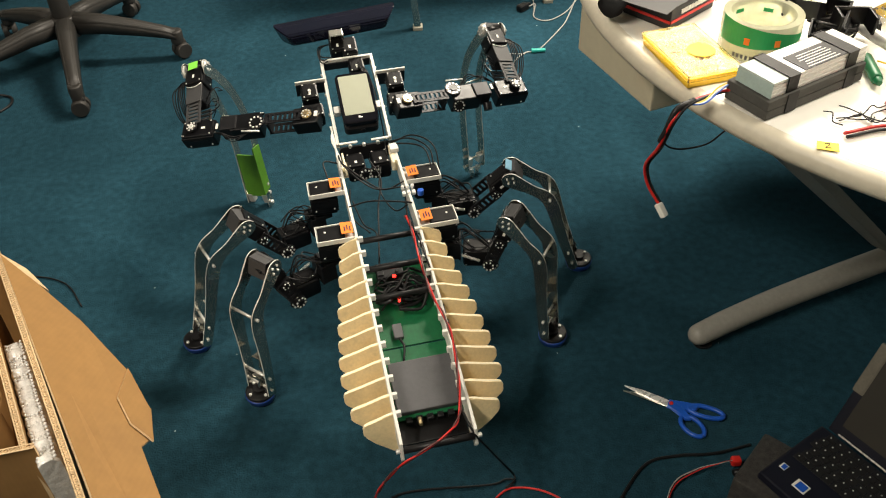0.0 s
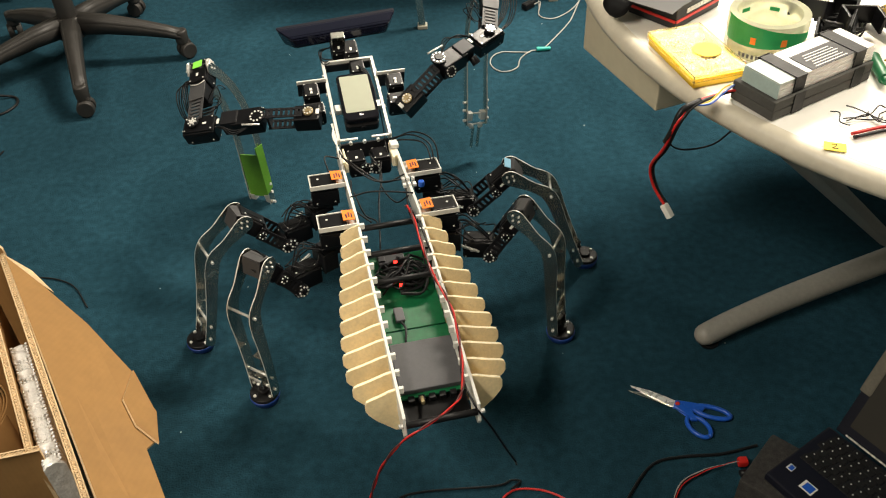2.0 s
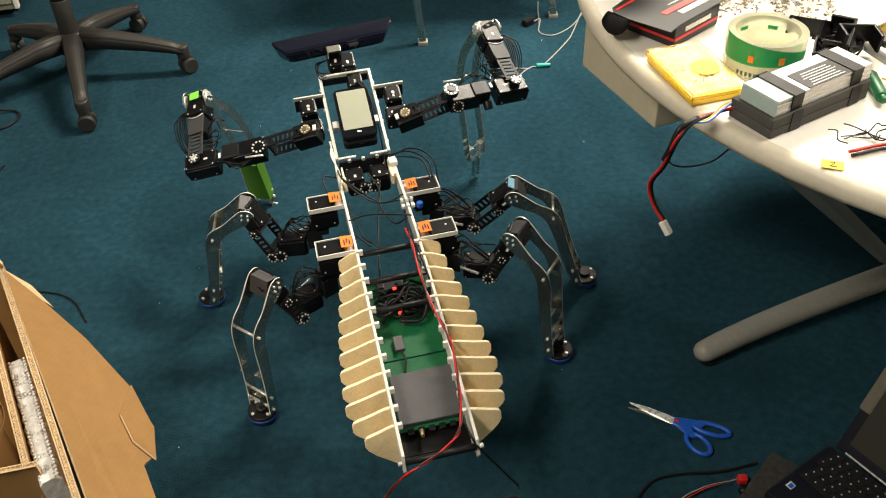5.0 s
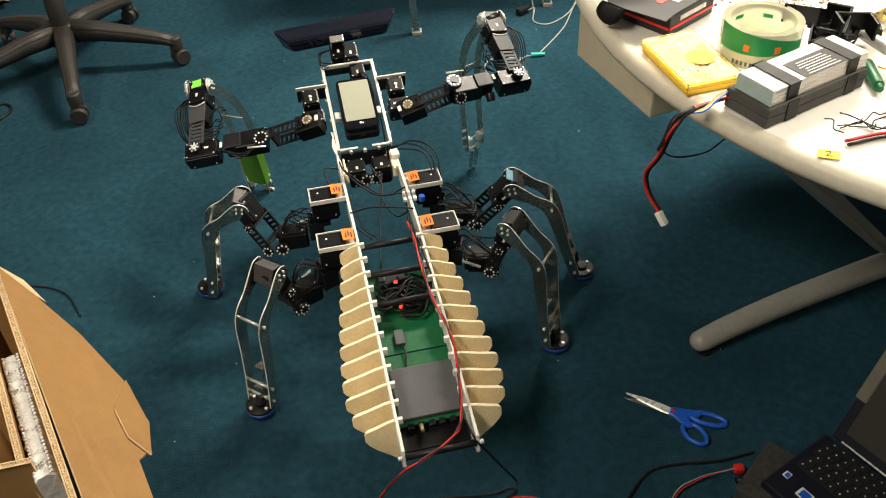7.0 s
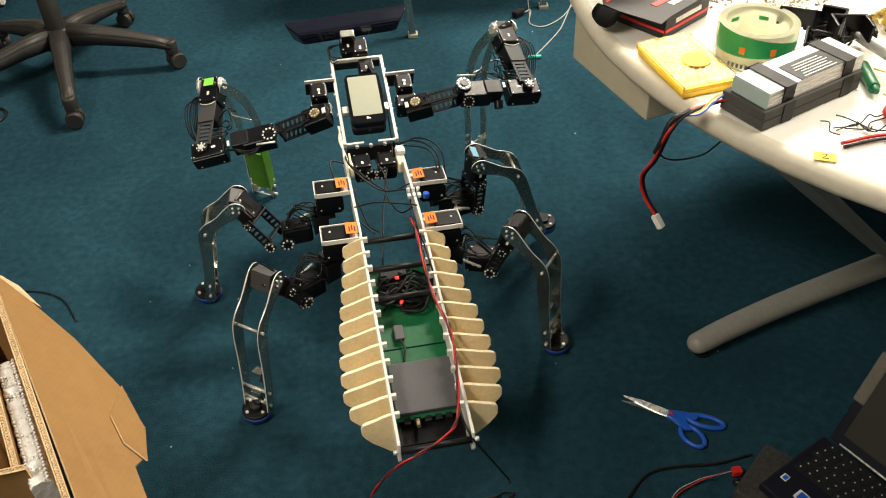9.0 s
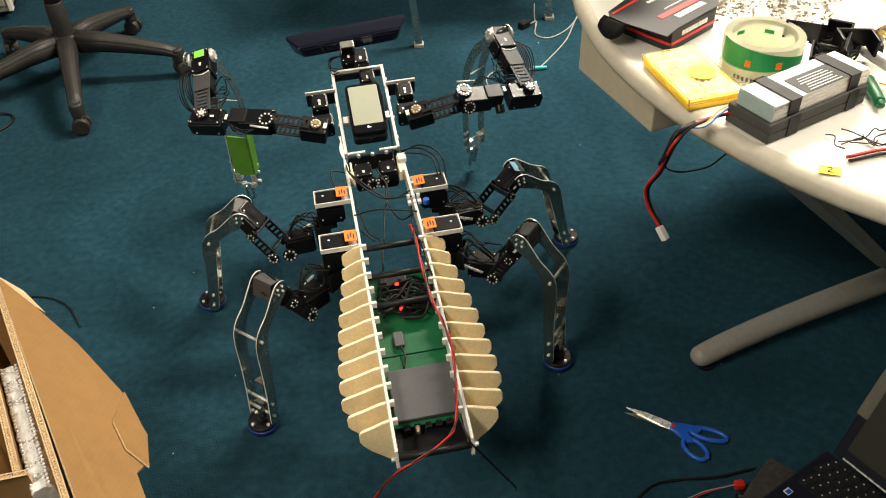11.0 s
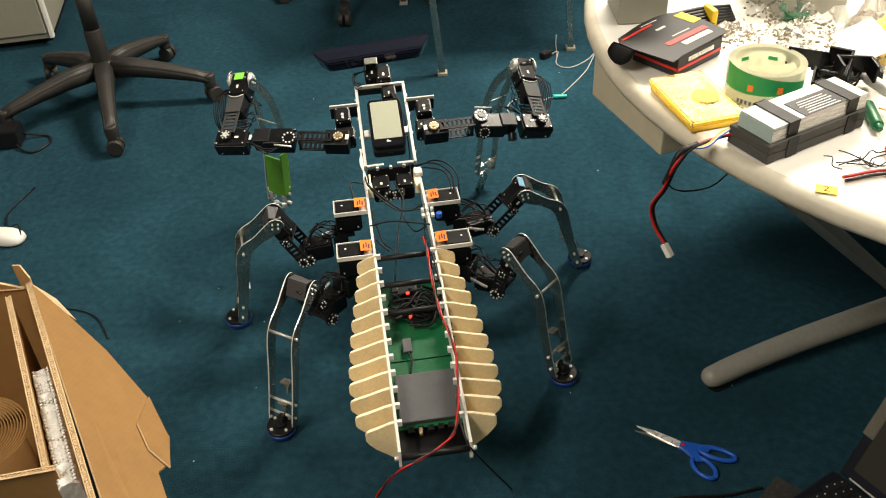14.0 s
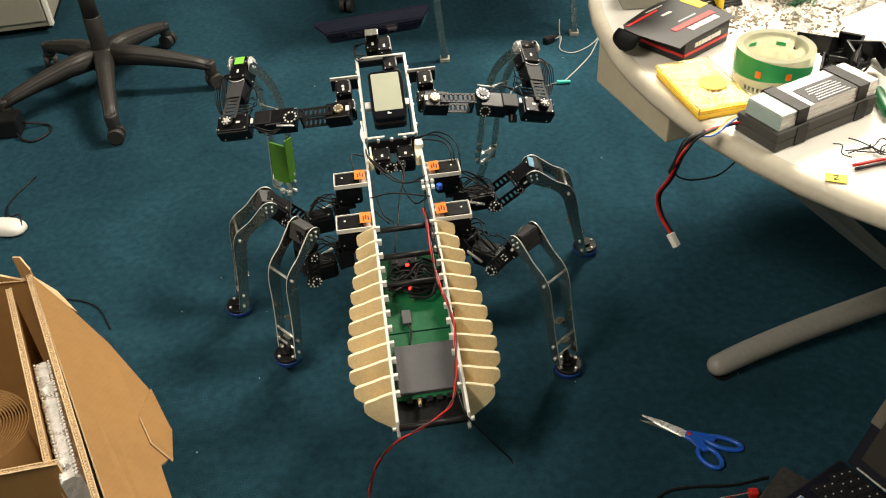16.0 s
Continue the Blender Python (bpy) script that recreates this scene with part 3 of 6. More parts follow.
# wiring over the waist and the neck
random.seed(9)
RUNS = [[(-0.06, 0.27, 0.01), (-0.05, 0.19, 0.02), (0.0, 0.13, 0.0), (0.055, 0.12, 0.0), (0.06, 0.06, 0.0)],
        [(-0.06, 0.26, 0.0), (-0.045, 0.18, 0.02), (0.01, 0.14, -0.01), (0.06, 0.135, 0.005)],
        [(0.0, 0.22, 0.01), (0.015, 0.17, -0.01), (0.0, 0.11, -0.03), (-0.012, 0.03, -0.05)],
        [(0.02, 0.2, 0.0), (0.01, 0.15, -0.02), (0.03, 0.09, -0.03), (0.055, 0.07, -0.01)],
        [(0.05, 0.28, 0.005), (0.09, 0.25, 0.03), (0.125, 0.20, 0.03), (0.13, 0.165, 0.01)],
        [(0.052, 0.28, 0.005), (0.10, 0.26, 0.03), (0.135, 0.20, 0.03), (0.14, 0.16, -0.02)],
        [(0.05, 0.275, 0.0), (0.08, 0.25, 0.02), (0.115, 0.2, 0.028), (0.122, 0.15, 0.0)],
        [(-0.063, 0.08, 0.004), (-0.02, 0.082, 0.008), (0.04, 0.06, 0.006), (0.063, 0.055, 0.006)],
        [(-0.06, 0.24, 0.0), (-0.09, 0.23, 0.012), (-0.095, 0.20, 0.0), (-0.09, 0.17, -0.03)],
        [(-0.05, 0.10, 0.0), (-0.035, 0.06, -0.03), (-0.02, 0.02, -0.03), (-0.03, -0.05, -0.05)],
        [(0.055, 0.10, -0.01), (0.045, 0.03, -0.02), (0.05, -0.05, -0.03), (0.045, -0.11, -0.05)],
        [(-0.055, 0.13, 0.01), (-0.058, 0.08, -0.02), (-0.03, 0.03, -0.03)]]
for run in RUNS:
    bm = B()
    tube(bm, [Vector(p) + V(random.uniform(-.004, .004), random.uniform(-.004, .004), 0) for p in run], 0.0017, 6)
    part("servo_cable", bm, RUBBER, robot)
for k in range(3):
    bm = B()
    tube(bm, [head(-0.064 + 0.003 * k, 0.06), head(-0.061 - 0.003 * k, 0.02, 0.004), (-0.063 + 0.003 * k, 0.24, 0.012), (-0.062, 0.20, 0.006)], 0.0016, 6)
    part("twisted_wire", bm, WHITE_RAIL, robot)
for k in range(4):
    bm = B()
    tube(bm, [head(0.022, 0.215, 0.006), head(0.030 + 0.003 * k, 0.185, 0.010), head(0.046, 0.15 - 0.01 * k, 0.0), head(0.047, 0.05, -0.01), (0.04, 0.24, 0.0)], 0.0014, 6)
    part("servo_cable", bm, RUBBER, robot)
for k in range(3):
    bm = B()
    tube(bm, [head(-0.030, 0.285, 0.0), head(-0.050 - 0.004 * k, 0.275, 0.002), head(-0.055, 0.245 - 0.01 * k, 0.01), head(-0.03, 0.245, 0.0)], 0.0013, 6)
    part("servo_cable", bm, RUBBER, robot)
# power lead along the right rail and out over the tail
LEAD = [(0.04, 0.03, -0.004), (0.043, -0.004, 0.004), (0.042, -0.08, 0.003), (0.045, -0.179, -0.015), (0.056, -0.236, -0.026), (0.06, -0.29, -0.042), (0.05, -0.366, -0.054),
        (0.038, -0.416, -0.07), (0.012, -0.437, -0.085), (-0.037, -0.448, -0.105), (-0.073, -0.448, -0.13), (-0.101, -0.44, -0.18), (-0.118, -0.427, -0.24), (-0.13, -0.425, -0.299), (-0.138, -0.480, -0.314), (-0.120, -0.620, -0.316)]
run = smooth_path(LEAD, 10)
for k, (mt, nm) in enumerate(((RED_WIRE, "red_power_lead"), (RED_DARK, "dark_power_lead"))):
    bm = B()
    tube(bm, [p + V(0.0016 * math.cos(i * 0.42 + math.pi * k), 0.0, 0.0016 * math.sin(i * 0.42 + math.pi * k)) for i, p in enumerate(run)], 0.0017, 7, n=1)
    part(nm, bm, mt, robot, "thin twisted power lead")
bm = B()
tube(bm, [(0.047, 0.030, -0.010), (0.052, -0.03, -0.004), (0.056, -0.09, -0.014), (0.063, -0.16, -0.04), (0.064, -0.24, -0.056), (0.056, -0.33, -0.075),
          (0.048, -0.38, -0.084), (0.056, -0.432, -0.096), (0.081, -0.430, -0.150), (0.117, -0.396, -0.250), (0.141, -0.378, -0.312), (0.143, -0.385, -0.318)], 0.0020, 7)
part("black_power_lead", bm, RUBBER, robot)


# ---- limbs
HIP_Z, C_OUT, C_DROP, FEMUR, TIBIA = -0.005, 0.088, 0.106, 0.112, 0.325
Z = Vector((0, 0, 1))


def frame_of(origin, x, z):
    x = x.normalized()
    y = z.cross(x).normalized()
    z = x.cross(y)
    return Matrix.Translation(origin) @ Matrix((x, y, z)).transposed().to_4x4()


def leg_poses(key, b1, b2, b3, shift):
    """Coxa, femur, tibia and foot in the robot's space from three joint angles and the thigh's side shift in mm."""
    s, y = LEGS[key]
    b1, b2, b3 = radians(b1), radians(b2), radians(b3)
    u = Vector((s * math.cos(b1), math.sin(b1), 0))
    hip = Vector((s * 0.117, y, HIP_Z))
    n = Vector((-u.y, u.x, 0)) * (-1 if u.x > 0 else 1)
    reach = C_OUT * u + shift / 1000 * n
    pv = hip + reach - C_DROP * Z
    fd = math.cos(b2) * u + math.sin(b2) * Z
    kn = pv + FEMUR * fd
    td = math.cos(b3) * u + math.sin(b3) * Z
    # the shin's plates are set askew of the thigh, turned towards the tail
    skew = b1 - radians(15) - 0.35 * max(b1, 0.0)
    bow = math.cos(b3) * Z - math.sin(b3) * Vector((s * math.cos(skew), math.sin(skew), 0))
    return (frame_of(hip, reach, Z), frame_of(pv, fd, math.cos(b2) * Z - math.sin(b2) * u),
            frame_of(kn, td, bow - td * bow.dot(td)), Matrix.Translation(kn + TIBIA * td))


def make_leg(key):
    s, y = LEGS[key]
    coxa = part("coxa", slotted_plate(0.075, 0.030), BRACKET, robot, "black hip yoke", None)
    # coxa: down from the hip servo, then out to the femur servo
    bm = B()
    box(bm, (0.0, 0, -0.060), (0.036, 0.046, 0.010), 0, 0.001)
    box(bm, (0.026, 0, -0.080), (0.004, 0.044, 0.040), 0, 0.001)
    box(bm, (0.012, 0.021, -0.078), (0.030, 0.003, 0.040), 0, 0.0006)
    box(bm, (0.012, -0.021, -0.078), (0.030, 0.003, 0.040), 0, 0.0006)
    coxa.data.clear_geometry()
    bm.to_mesh(coxa.data)
    bm.free()
    servo(coxa, pose(0.063, 0, -0.097, 90, 0, 0), 0.062, 0.040, 0.046)
    for d in (-1, 1):
        horn(coxa, pose(C_OUT, d * 0.024, -C_DROP, -90 * d, 0, 0), 0.015)
    # return spring
    bm = B()
    pts = [(0.030 + 0.036 * t, -0.030 + 0.0026 * math.sin(t * 90), -0.080 - 0.014 * t + 0.0026 * math.cos(t * 90)) for t in [k / 110 for k in range(111)]]
    tube(bm, pts, 0.0009, 5, n=1)
    part("spring", bm, ALU, coxa)
    random.seed(len(key) + int(y * 1000) + s)
    for k in range(3):
        bm = B()
        dy = random.uniform(-0.02, 0.02)
        tube(bm, [(0.0, dy, -0.055), (0.03, dy + 0.015, -0.040), (0.06, dy - 0.01, -0.055 + random.uniform(0, .02)), (0.09, dy * 0.5, -0.085)], 0.0016, 6)
        part("servo_cable", bm, RUBBER, coxa)
    for k in range(4):
        # slack loops round the hip joint
        bm = B()
        c = Vector((0.030 + 0.012 * k, random.uniform(-0.012, 0.012), -0.050 - 0.006 * k))
        ra, rb, ph = random.uniform(0.020, 0.034), random.uniform(0.020, 0.032), random.uniform(0, 6)
        tube(bm, [c + V(ra * math.cos(a * 0.75 + ph), rb * math.sin(a * 0.75 + ph), 0.010 * math.sin(a * 1.5 + k)) for a in range(7)], 0.0014, 6)
        part("servo_cable", bm, RUBBER, coxa)
    # femur: two slotted plates to the knee servo
    bm = B()
    box(bm, (0.012, 0, 0), (0.004, 0.050, 0.028), 0, 0.001)
    femur = part("femur", bm, BRACKET, robot, "black slotted thigh bracket")
    for d in (-1, 1):
        part("side_plate", slotted_plate(0.072, 0.026), BRACKET, femur, "", pose(-0.002, d * 0.0285, 0, 90, 0, 0))
        horn(femur, pose(0, d * 0.0285, 0, -90 * d, 0, 0), 0.013)
        horn(femur, pose(0.062, d * 0.0285, 0, -90 * d, 0, 0), 0.009, n=6)
    servo(femur, pose(0.092, 0, 0, 90, 0, 0), 0.056, 0.036, 0.046)
    bm = B()
    box(bm, (0.060, 0, 0.0), (0.004, 0.056, 0.030), 0, 0.001)
    part("cross_plate", bm, BRACKET, femur)
    # tibia: two bowed aluminium plates
    spine = [(0, 0, 0.0190), (0.020, 0.012, 0.0160), (0.045, 0.027, 0.0122), (0.074, 0.043, 0.0148), (0.105, 0.043, 0.0145), (0.165, 0.029, 0.0122),
             (0.225, 0.015, 0.0112), (0.297, 0.0, 0.0108)]
    bm = B()
    cyl(bm, (0, -0.020, 0), (0, 0.020, 0), 0.016, seg=20, bev=0.001)
    tibia = part("tibia", bm, SERVO, robot, "shin of two bowed aluminium plates")
    # added grey plates: the lit faces of the black knee servo, done in colour
    bm = B()
    box(bm, (0.004, 0, 0.0165), (0.034, 0.040, 0.0028), 0, 0.0008)
    box(bm, (-0.0145, 0, 0.005), (0.0028, 0.040, 0.024), 0, 0.0008)
    part("knee_cover", bm, KNEE, tibia, "dark grey plates standing in for lit knee servo faces")
    out = ribbon(spine)
    for d in (-1, 1):
        bm = B()
        m = pose(0, d * 0.0265, 0, 90, 0, 0)
        prism(bm, out, 0.0028, m, 0, 1, 0.0005)
        part("shin_plate", bm, [ALU_DARK, ALU_LIT_EDGE], tibia)
        for a in range(4):
            q = Vector((math.cos(a * math.pi / 2 + 0.5), 0, math.sin(a * math.pi / 2 + 0.5))) * 0.0085
            bm = B()
            cyl(bm, q + V(0, d * 0.027, 0), q + V(0, d * 0.030, 0), 0.0022, seg=8)
            part("bolt", bm, STEEL, tibia)
        for x, z in ((0.088, 0.047), (0.252, 0.010), (0.285, 0.003)):
            bm = B()
            cyl(bm, (x, d * 0.027, z), (x, d * 0.031, z), 0.0030, seg=8)
            part("bolt", bm, STEEL, tibia)
    for x, z in ((0.088, 0.047), (0.252, 0.010), (0.285, 0.003)):
        bm = B()
        cyl(bm, (x, -0.026, z), (x, 0.026, z), 0.0028, seg=10)
        part("cross_bar", bm, ALU, tibia)
    for x in (0.214, 0.262):
        bm = B()
        box(bm, (x, 0.012, 0.013), (0.022, 0.003, 0.020), 0, 0.0005)
        box(bm, (x - 0.009, 0.003, 0.013), (0.003, 0.020, 0.020), 0, 0.0005)
        cyl(bm, (x, 0.010, 0.014), (x, 0.006, 0.014), 0.0035, seg=8)
        part("ankle_lug", bm, ALU_DARK, tibia)
    bm = B()
    cyl(bm, (0.283, 0, 0.005), (0.306, 0, 0.0), 0.006, seg=10)
    tube(bm, [(0.285 + 0.022 * k / 40, 0.007 * math.cos(k * 0.9), 0.004 + 0.007 * math.sin(k * 0.9)) for k in range(41)], 0.0010, 5, n=1)
    part("ankle_spring", bm, RUBBER, tibia)
    if key == "RF":
        bm = B()
        box(bm, (-0.010, 0, 0.017), (0.022, 0.030, 0.002), 0, 0.0005, pose(0, 0, 0, 0, -35, 0))
        part("blue_tape", bm, BLUE_TAPE, tibia, "pale blue paper tape")
    # foot: black disc with bolts on a blue pad
    bm = B()
    cyl(bm, (0, 0, 0.016), (0, 0, 0.024), 0.0290, seg=32, bev=0.002)
    cyl(bm, (0, 0, 0.024), (0, 0, 0.031), 0.012, seg=16, bev=0.001)
    foot = part("foot", bm, PLASTIC, robot, "round black foot on a blue rubber pad")
    bm = B()
    cyl(bm, (0, 0, 0.001), (0, 0, 0.017), 0.0270, 0.0312, seg=32, bev=0.003)
    part("rubber_pad", bm, BLUE_PAD, foot)
    for a in range(4):
        q = Vector((math.cos(a * math.pi / 2 + 0.7), math.sin(a * math.pi / 2 + 0.7), 0)) * 0.0215
        bm = B()
        cyl(bm, q + V(0, 0, 0.024), q + V(0, 0, 0.0275), 0.0034, seg=8, bev=0.0006)
        part("bolt", bm, STEEL, foot)
    return coxa, femur, tibia, foot


SHOULDER = Vector((0.109, 0.343, 0.0655))
A1, A2, A3, A4 = 0.11, 0.149, 0.165, 0.42
YP, ZP, XP = Vector((0, math.cos(radians(TILT)), math.sin(radians(TILT)))), Vector((0, -math.sin(radians(TILT)), math.cos(radians(TILT)))), Vector((1, 0, 0))


def arm_poses(side, a0, a1, a2, a3, a4):
    """Upper link, lower link, forearm and gripper in the robot's space from five joint angles."""
    s = -1 if side == "L" else 1
    a0, a1, a2, a3, a4 = (radians(a) for a in (a0, a1, a2, a3, a4))
    h = s * math.cos(a1) * XP + math.sin(a1) * YP
    u = math.cos(a0) * h + math.sin(a0) * ZP
    n = math.cos(a0) * ZP - math.sin(a0) * h
    sh = Vector((s * SHOULDER.x, SHOULDER.y, SHOULDER.z))
    mid = sh + A1 * u
    u2 = math.cos(a2) * u + math.sin(a2) * n
    n2 = math.cos(a2) * n - math.sin(a2) * u
    el = mid + A2 * u2
    w = math.cos(a3) * u2 + math.sin(a3) * s * n2.cross(u2)
    top = el + A3 * w
    g = math.cos(a4) * w - math.sin(a4) * n2
    # the forearm and the plates of the foreleg are turned inwards about their own length
    return (frame_of(sh, u, n), frame_of(mid, u2, n2), frame_of(el, w, n2) @ pose(0, 0, 0, s * 9),
            frame_of(top, g, math.sin(a4) * w + math.cos(a4) * n2) @ pose(0, 0, 0, -s * 22))


def make_arm(side):
    s = -1 if side == "L" else 1
    bm = B()
    box(bm, (0.004, 0, -0.020), (0.056, 0.042, 0.038), 0, 0.003)
    upper = part("upper_link", bm, SERVO, robot, "black slotted upper arm link")
    horn(upper, pose(0, 0, 0.0), 0.0115, BRASS)
    for z in (0.0015, -0.036):
        part("slotted_plate", slotted_plate(0.082, 0.026), BRACKET, upper, "", pose(0.012, 0, z))
    bm = B()
    box(bm, (-0.020, 0, 0.0002), (0.008, 0.014, 0.003), 0, 0.001)
    part("white_label", bm, WHITE, upper)
    bm = B()
    box(bm, (0.088, 0, -0.017), (0.005, 0.030, 0.036), 0, 0.001)
    part("end_plate", bm, BRACKET, upper)
    # lower link with the twin flanges
    bm = B()
    box(bm, (0.028, 0, -0.018), (0.068, 0.042, 0.040), 0, 0.003)
    lower = part("lower_link", bm, SERVO, robot, "black lower arm link with twin flanges")
    horn(lower, pose(0, 0.010, 0.002), 0.018, n=10)
    horn(lower, pose(0.006, -0.022, -0.014, 55, 0, 0), 0.015, n=10)
    bm = B()
    box(bm, (0.066, 0, -0.013), (0.038, 0.036, 0.038), 0, 0.002)
    part("link_cover", bm, BRACKET, lower)
    servo(lower, pose(0.140, 0, -0.024), 0.076, 0.046, 0.046)
    bm = B()
    box(bm, (0.092, 0.004, 0.0015), (0.006, 0.014, 0.002), 0, 0.0006)
    part("white_label", bm, WHITE, lower)
    bm = B()
    cyl(bm, (0.078, -0.020, -0.022), (0.078, -0.036, -0.030), 0.010, seg=14, bev=0.001)
    part("roller", bm, SERVO, lower)
    bm = B()
    cyl(bm, (-0.010, 0.034, 0.006), (0.030, 0.030, 0.008), 0.0022, seg=8)
    part("link_rod", bm, STEEL, lower)
    for k in range(3):
        bm = B()
        tube(bm, [(0.02, 0.022, -0.01), (0.05, 0.036 + 0.006 * k, 0.0), (0.075, 0.030, 0.01 - 0.004 * k), (0.10, 0.018, 0.0)], 0.0012, 5)
        part("servo_cable", bm, RUBBER, lower)
    # forearm
    bm = B()
    prism(bm, [(0.068, -0.018), (0.080, -0.0195), (0.116, -0.0195), (0.116, 0.0195), (0.080, 0.0195), (0.068, 0.018)], 0.003, pose(0, 0, 0.0035), 0, None, 0.0005)
    fore = part("forearm", bm, KNEE, robot, "black slotted forearm")
    horn(fore, pose(0, 0, 0.002), 0.0130, BRACKET, n=7)
    bm = B()
    cyl(bm, (0, 0, 0.006), (0, 0, 0.0095), 0.0065, seg=14, bev=0.001)
    part("horn_cap", bm, STEEL, fore)
    for z in (0.001, -0.040):
        part("slotted_plate", slotted_plate(0.066, 0.036), KNEE, fore, "", pose(0.010, 0, z))
    bm = B()
    box(bm, (0.095, 0, -0.016), (0.046, 0.038, 0.036), 0, 0.004)
    part("joint_cover", bm, BRACKET, fore)
    servo(fore, pose(0.151, 0, -0.012), 0.068, 0.047, 0.046)
    bm = B()
    tube(bm, [(0.1165 - 0.006 * math.cos(k * math.pi / 8 - math.pi / 2), 0.019 * (k - 4) / 4, 0.0062) for k in range(9)], 0.0011, 6, n=1)
    part("cover_rim", bm, STEEL, fore)
    for d in (-1, 1):
        bm = B()
        cyl(bm, (A3, d * 0.0235, 0), (A3, d * 0.0275, 0), 0.0165, seg=22, bev=0.0008)
        cyl(bm, (A3, d * 0.0275, 0), (A3, d * 0.0315, 0), 0.0150, 0.0105, seg=22)
        for k in range(6):
            q = Vector((A3 + 0.0095 * math.cos(k * 1.047), d * 0.0305, 0.0095 * math.sin(k * 1.047)))
            cyl(bm, q, q + V(0, d * 0.0025, 0), 0.0021, seg=6, mi=1)
        part("wrist_horn", bm, [ALU, STEEL], fore, "bright metal wrist horn")
    if side == "L":
        bm = B()
        box(bm, (0.167, 0, 0.0136), (0.020, 0.024, 0.001), 0, 0.0003)
        part("green_tape", bm, GREEN_TAPE, fore, "bright green paper tape")
    for k in range(4):
        bm = B()
        y = 0.022 + 0.004 * k
        tube(bm, [(0.15, -0.017 * s, -0.01), (0.125, -s * (y + 0.008), 0.0), (0.075, -s * (y + 0.006), -0.010), (0.03, -s * 0.02, -0.02)], 0.0014, 5)
        part("servo_cable", bm, RUBBER, fore)
    for k in range(3):
        bm = B()
        tube(bm, [(0.150, -0.022 * s, -0.012), (0.140 - 0.006 * k, -s * (0.044 + 0.007 * k), -0.004), (0.100, -s * (0.052 + 0.006 * k), -0.010), (0.060, -s * (0.046 + 0.004 * k), -0.024),
                  (0.030, -s * 0.026, -0.030)], 0.0014, 5)
        part("servo_cable", bm, RUBBER, fore)
    random.seed(40 + s)
    for k in range(6):
        bm = B()
        q = Vector((0.035 + 0.010 * k, s * 0.020, -0.014))
        tube(bm, [q, q + V(random.uniform(-.01, .02), s * random.uniform(.012, .03), random.uniform(0, .02)), q + V(random.uniform(-.02, .03), s * random.uniform(.02, .045), random.uniform(-.01, .02)),
                  q + V(random.uniform(-.01, .03), s * random.uniform(.004, .03), -.012)], 0.0011, 5)
        part("servo_cable", bm, RUBBER, fore)
    # gripper: two long bowed plates, blocks and prongs
    bm = B()
    cyl(bm, (0, -0.018, 0), (0, 0.018, 0), 0.012, seg=16)
    grip = part("gripper", bm, SERVO, robot, "long bowed aluminium gripper foreleg")
    out = ribbon([(0, 0, 0.013), (0.03, 0.022, 0.011), (0.08, 0.044, 0.0105), (0.15, 0.052, 0.0105), (0.23, 0.040, 0.0105), (0.30, 0.022, 0.0105), (0.365, 0.006, 0.010)])
    gap = 0.031 if side == "L" else 0.0275
    for d in (-1, 1):
        bm = B()
        prism(bm, out, 0.0026, pose(0, d * gap, 0, 90, 0, 0), 0, 1, 0.0005)
        part("gripper_plate", bm, [ALU_DARK, ALU], grip)
        bm = B()
        box(bm, (0.350, d * (gap - 0.009), 0.010), (0.022, 0.014, 0.016), 0, 0.001)
        box(bm, (0.376, d * 0.013, 0.006), (0.010, 0.010, 0.012), 0, 0.001)
        part("finger_block", bm, ALU, grip)
        bm = B()
        box(bm, (0.408, d * 0.0085, 0.002), (0.056, 0.0050, 0.009), 0, 0.001)
        part("prong", bm, ALU_DARK, grip)
        for x, z in ((0.335, 0.014), (0.360, 0.008), (0.315, 0.018)):
            bm = B()
            cyl(bm, (x, d * gap, z), (x, d * (gap + 0.008), z), 0.0038, seg=8)
            part("bolt", bm, STEEL, grip)
    for x, z in ((0.345, 0.012), (0.372, 0.006), (0.15, 0.052)):
        bm = B()
        cyl(bm, (x, -gap, z), (x, gap, z), 0.0022, seg=8)
        part("cross_bar", bm, ALU, grip)
    if side == "L":
        bm = B()
        prism(bm, [(0.240, 0.0255), (0.342, 0.003), (0.344, 0.007), (0.242, 0.0315)], 0.054, pose(0, 0, 0, 90, 0, 0))
        part("green_panel", bm, BOARD2, grip, "lime green circuit panel")
        bm = B()
        prism(bm, [(0.215, 0.018), (0.33, -0.006), (0.325, 0.022), (0.22, 0.046)], 0.003, pose(0, -0.037, 0, 90, 0, 0))
        part("green_panel", bm, BOARD2, grip, "lime green circuit panel")
    for ob in (grip, *grip.children):
        ob.data.transform(Matrix.Diagonal((1.10 if side == "L" else 1.04, 1, 1, 1)))
    return upper, lower, fore, grip


LEG_PARTS = {k: make_leg(k) for k in LEGS}
ARM_PARTS = {k: make_arm(k) for k in "LR"}


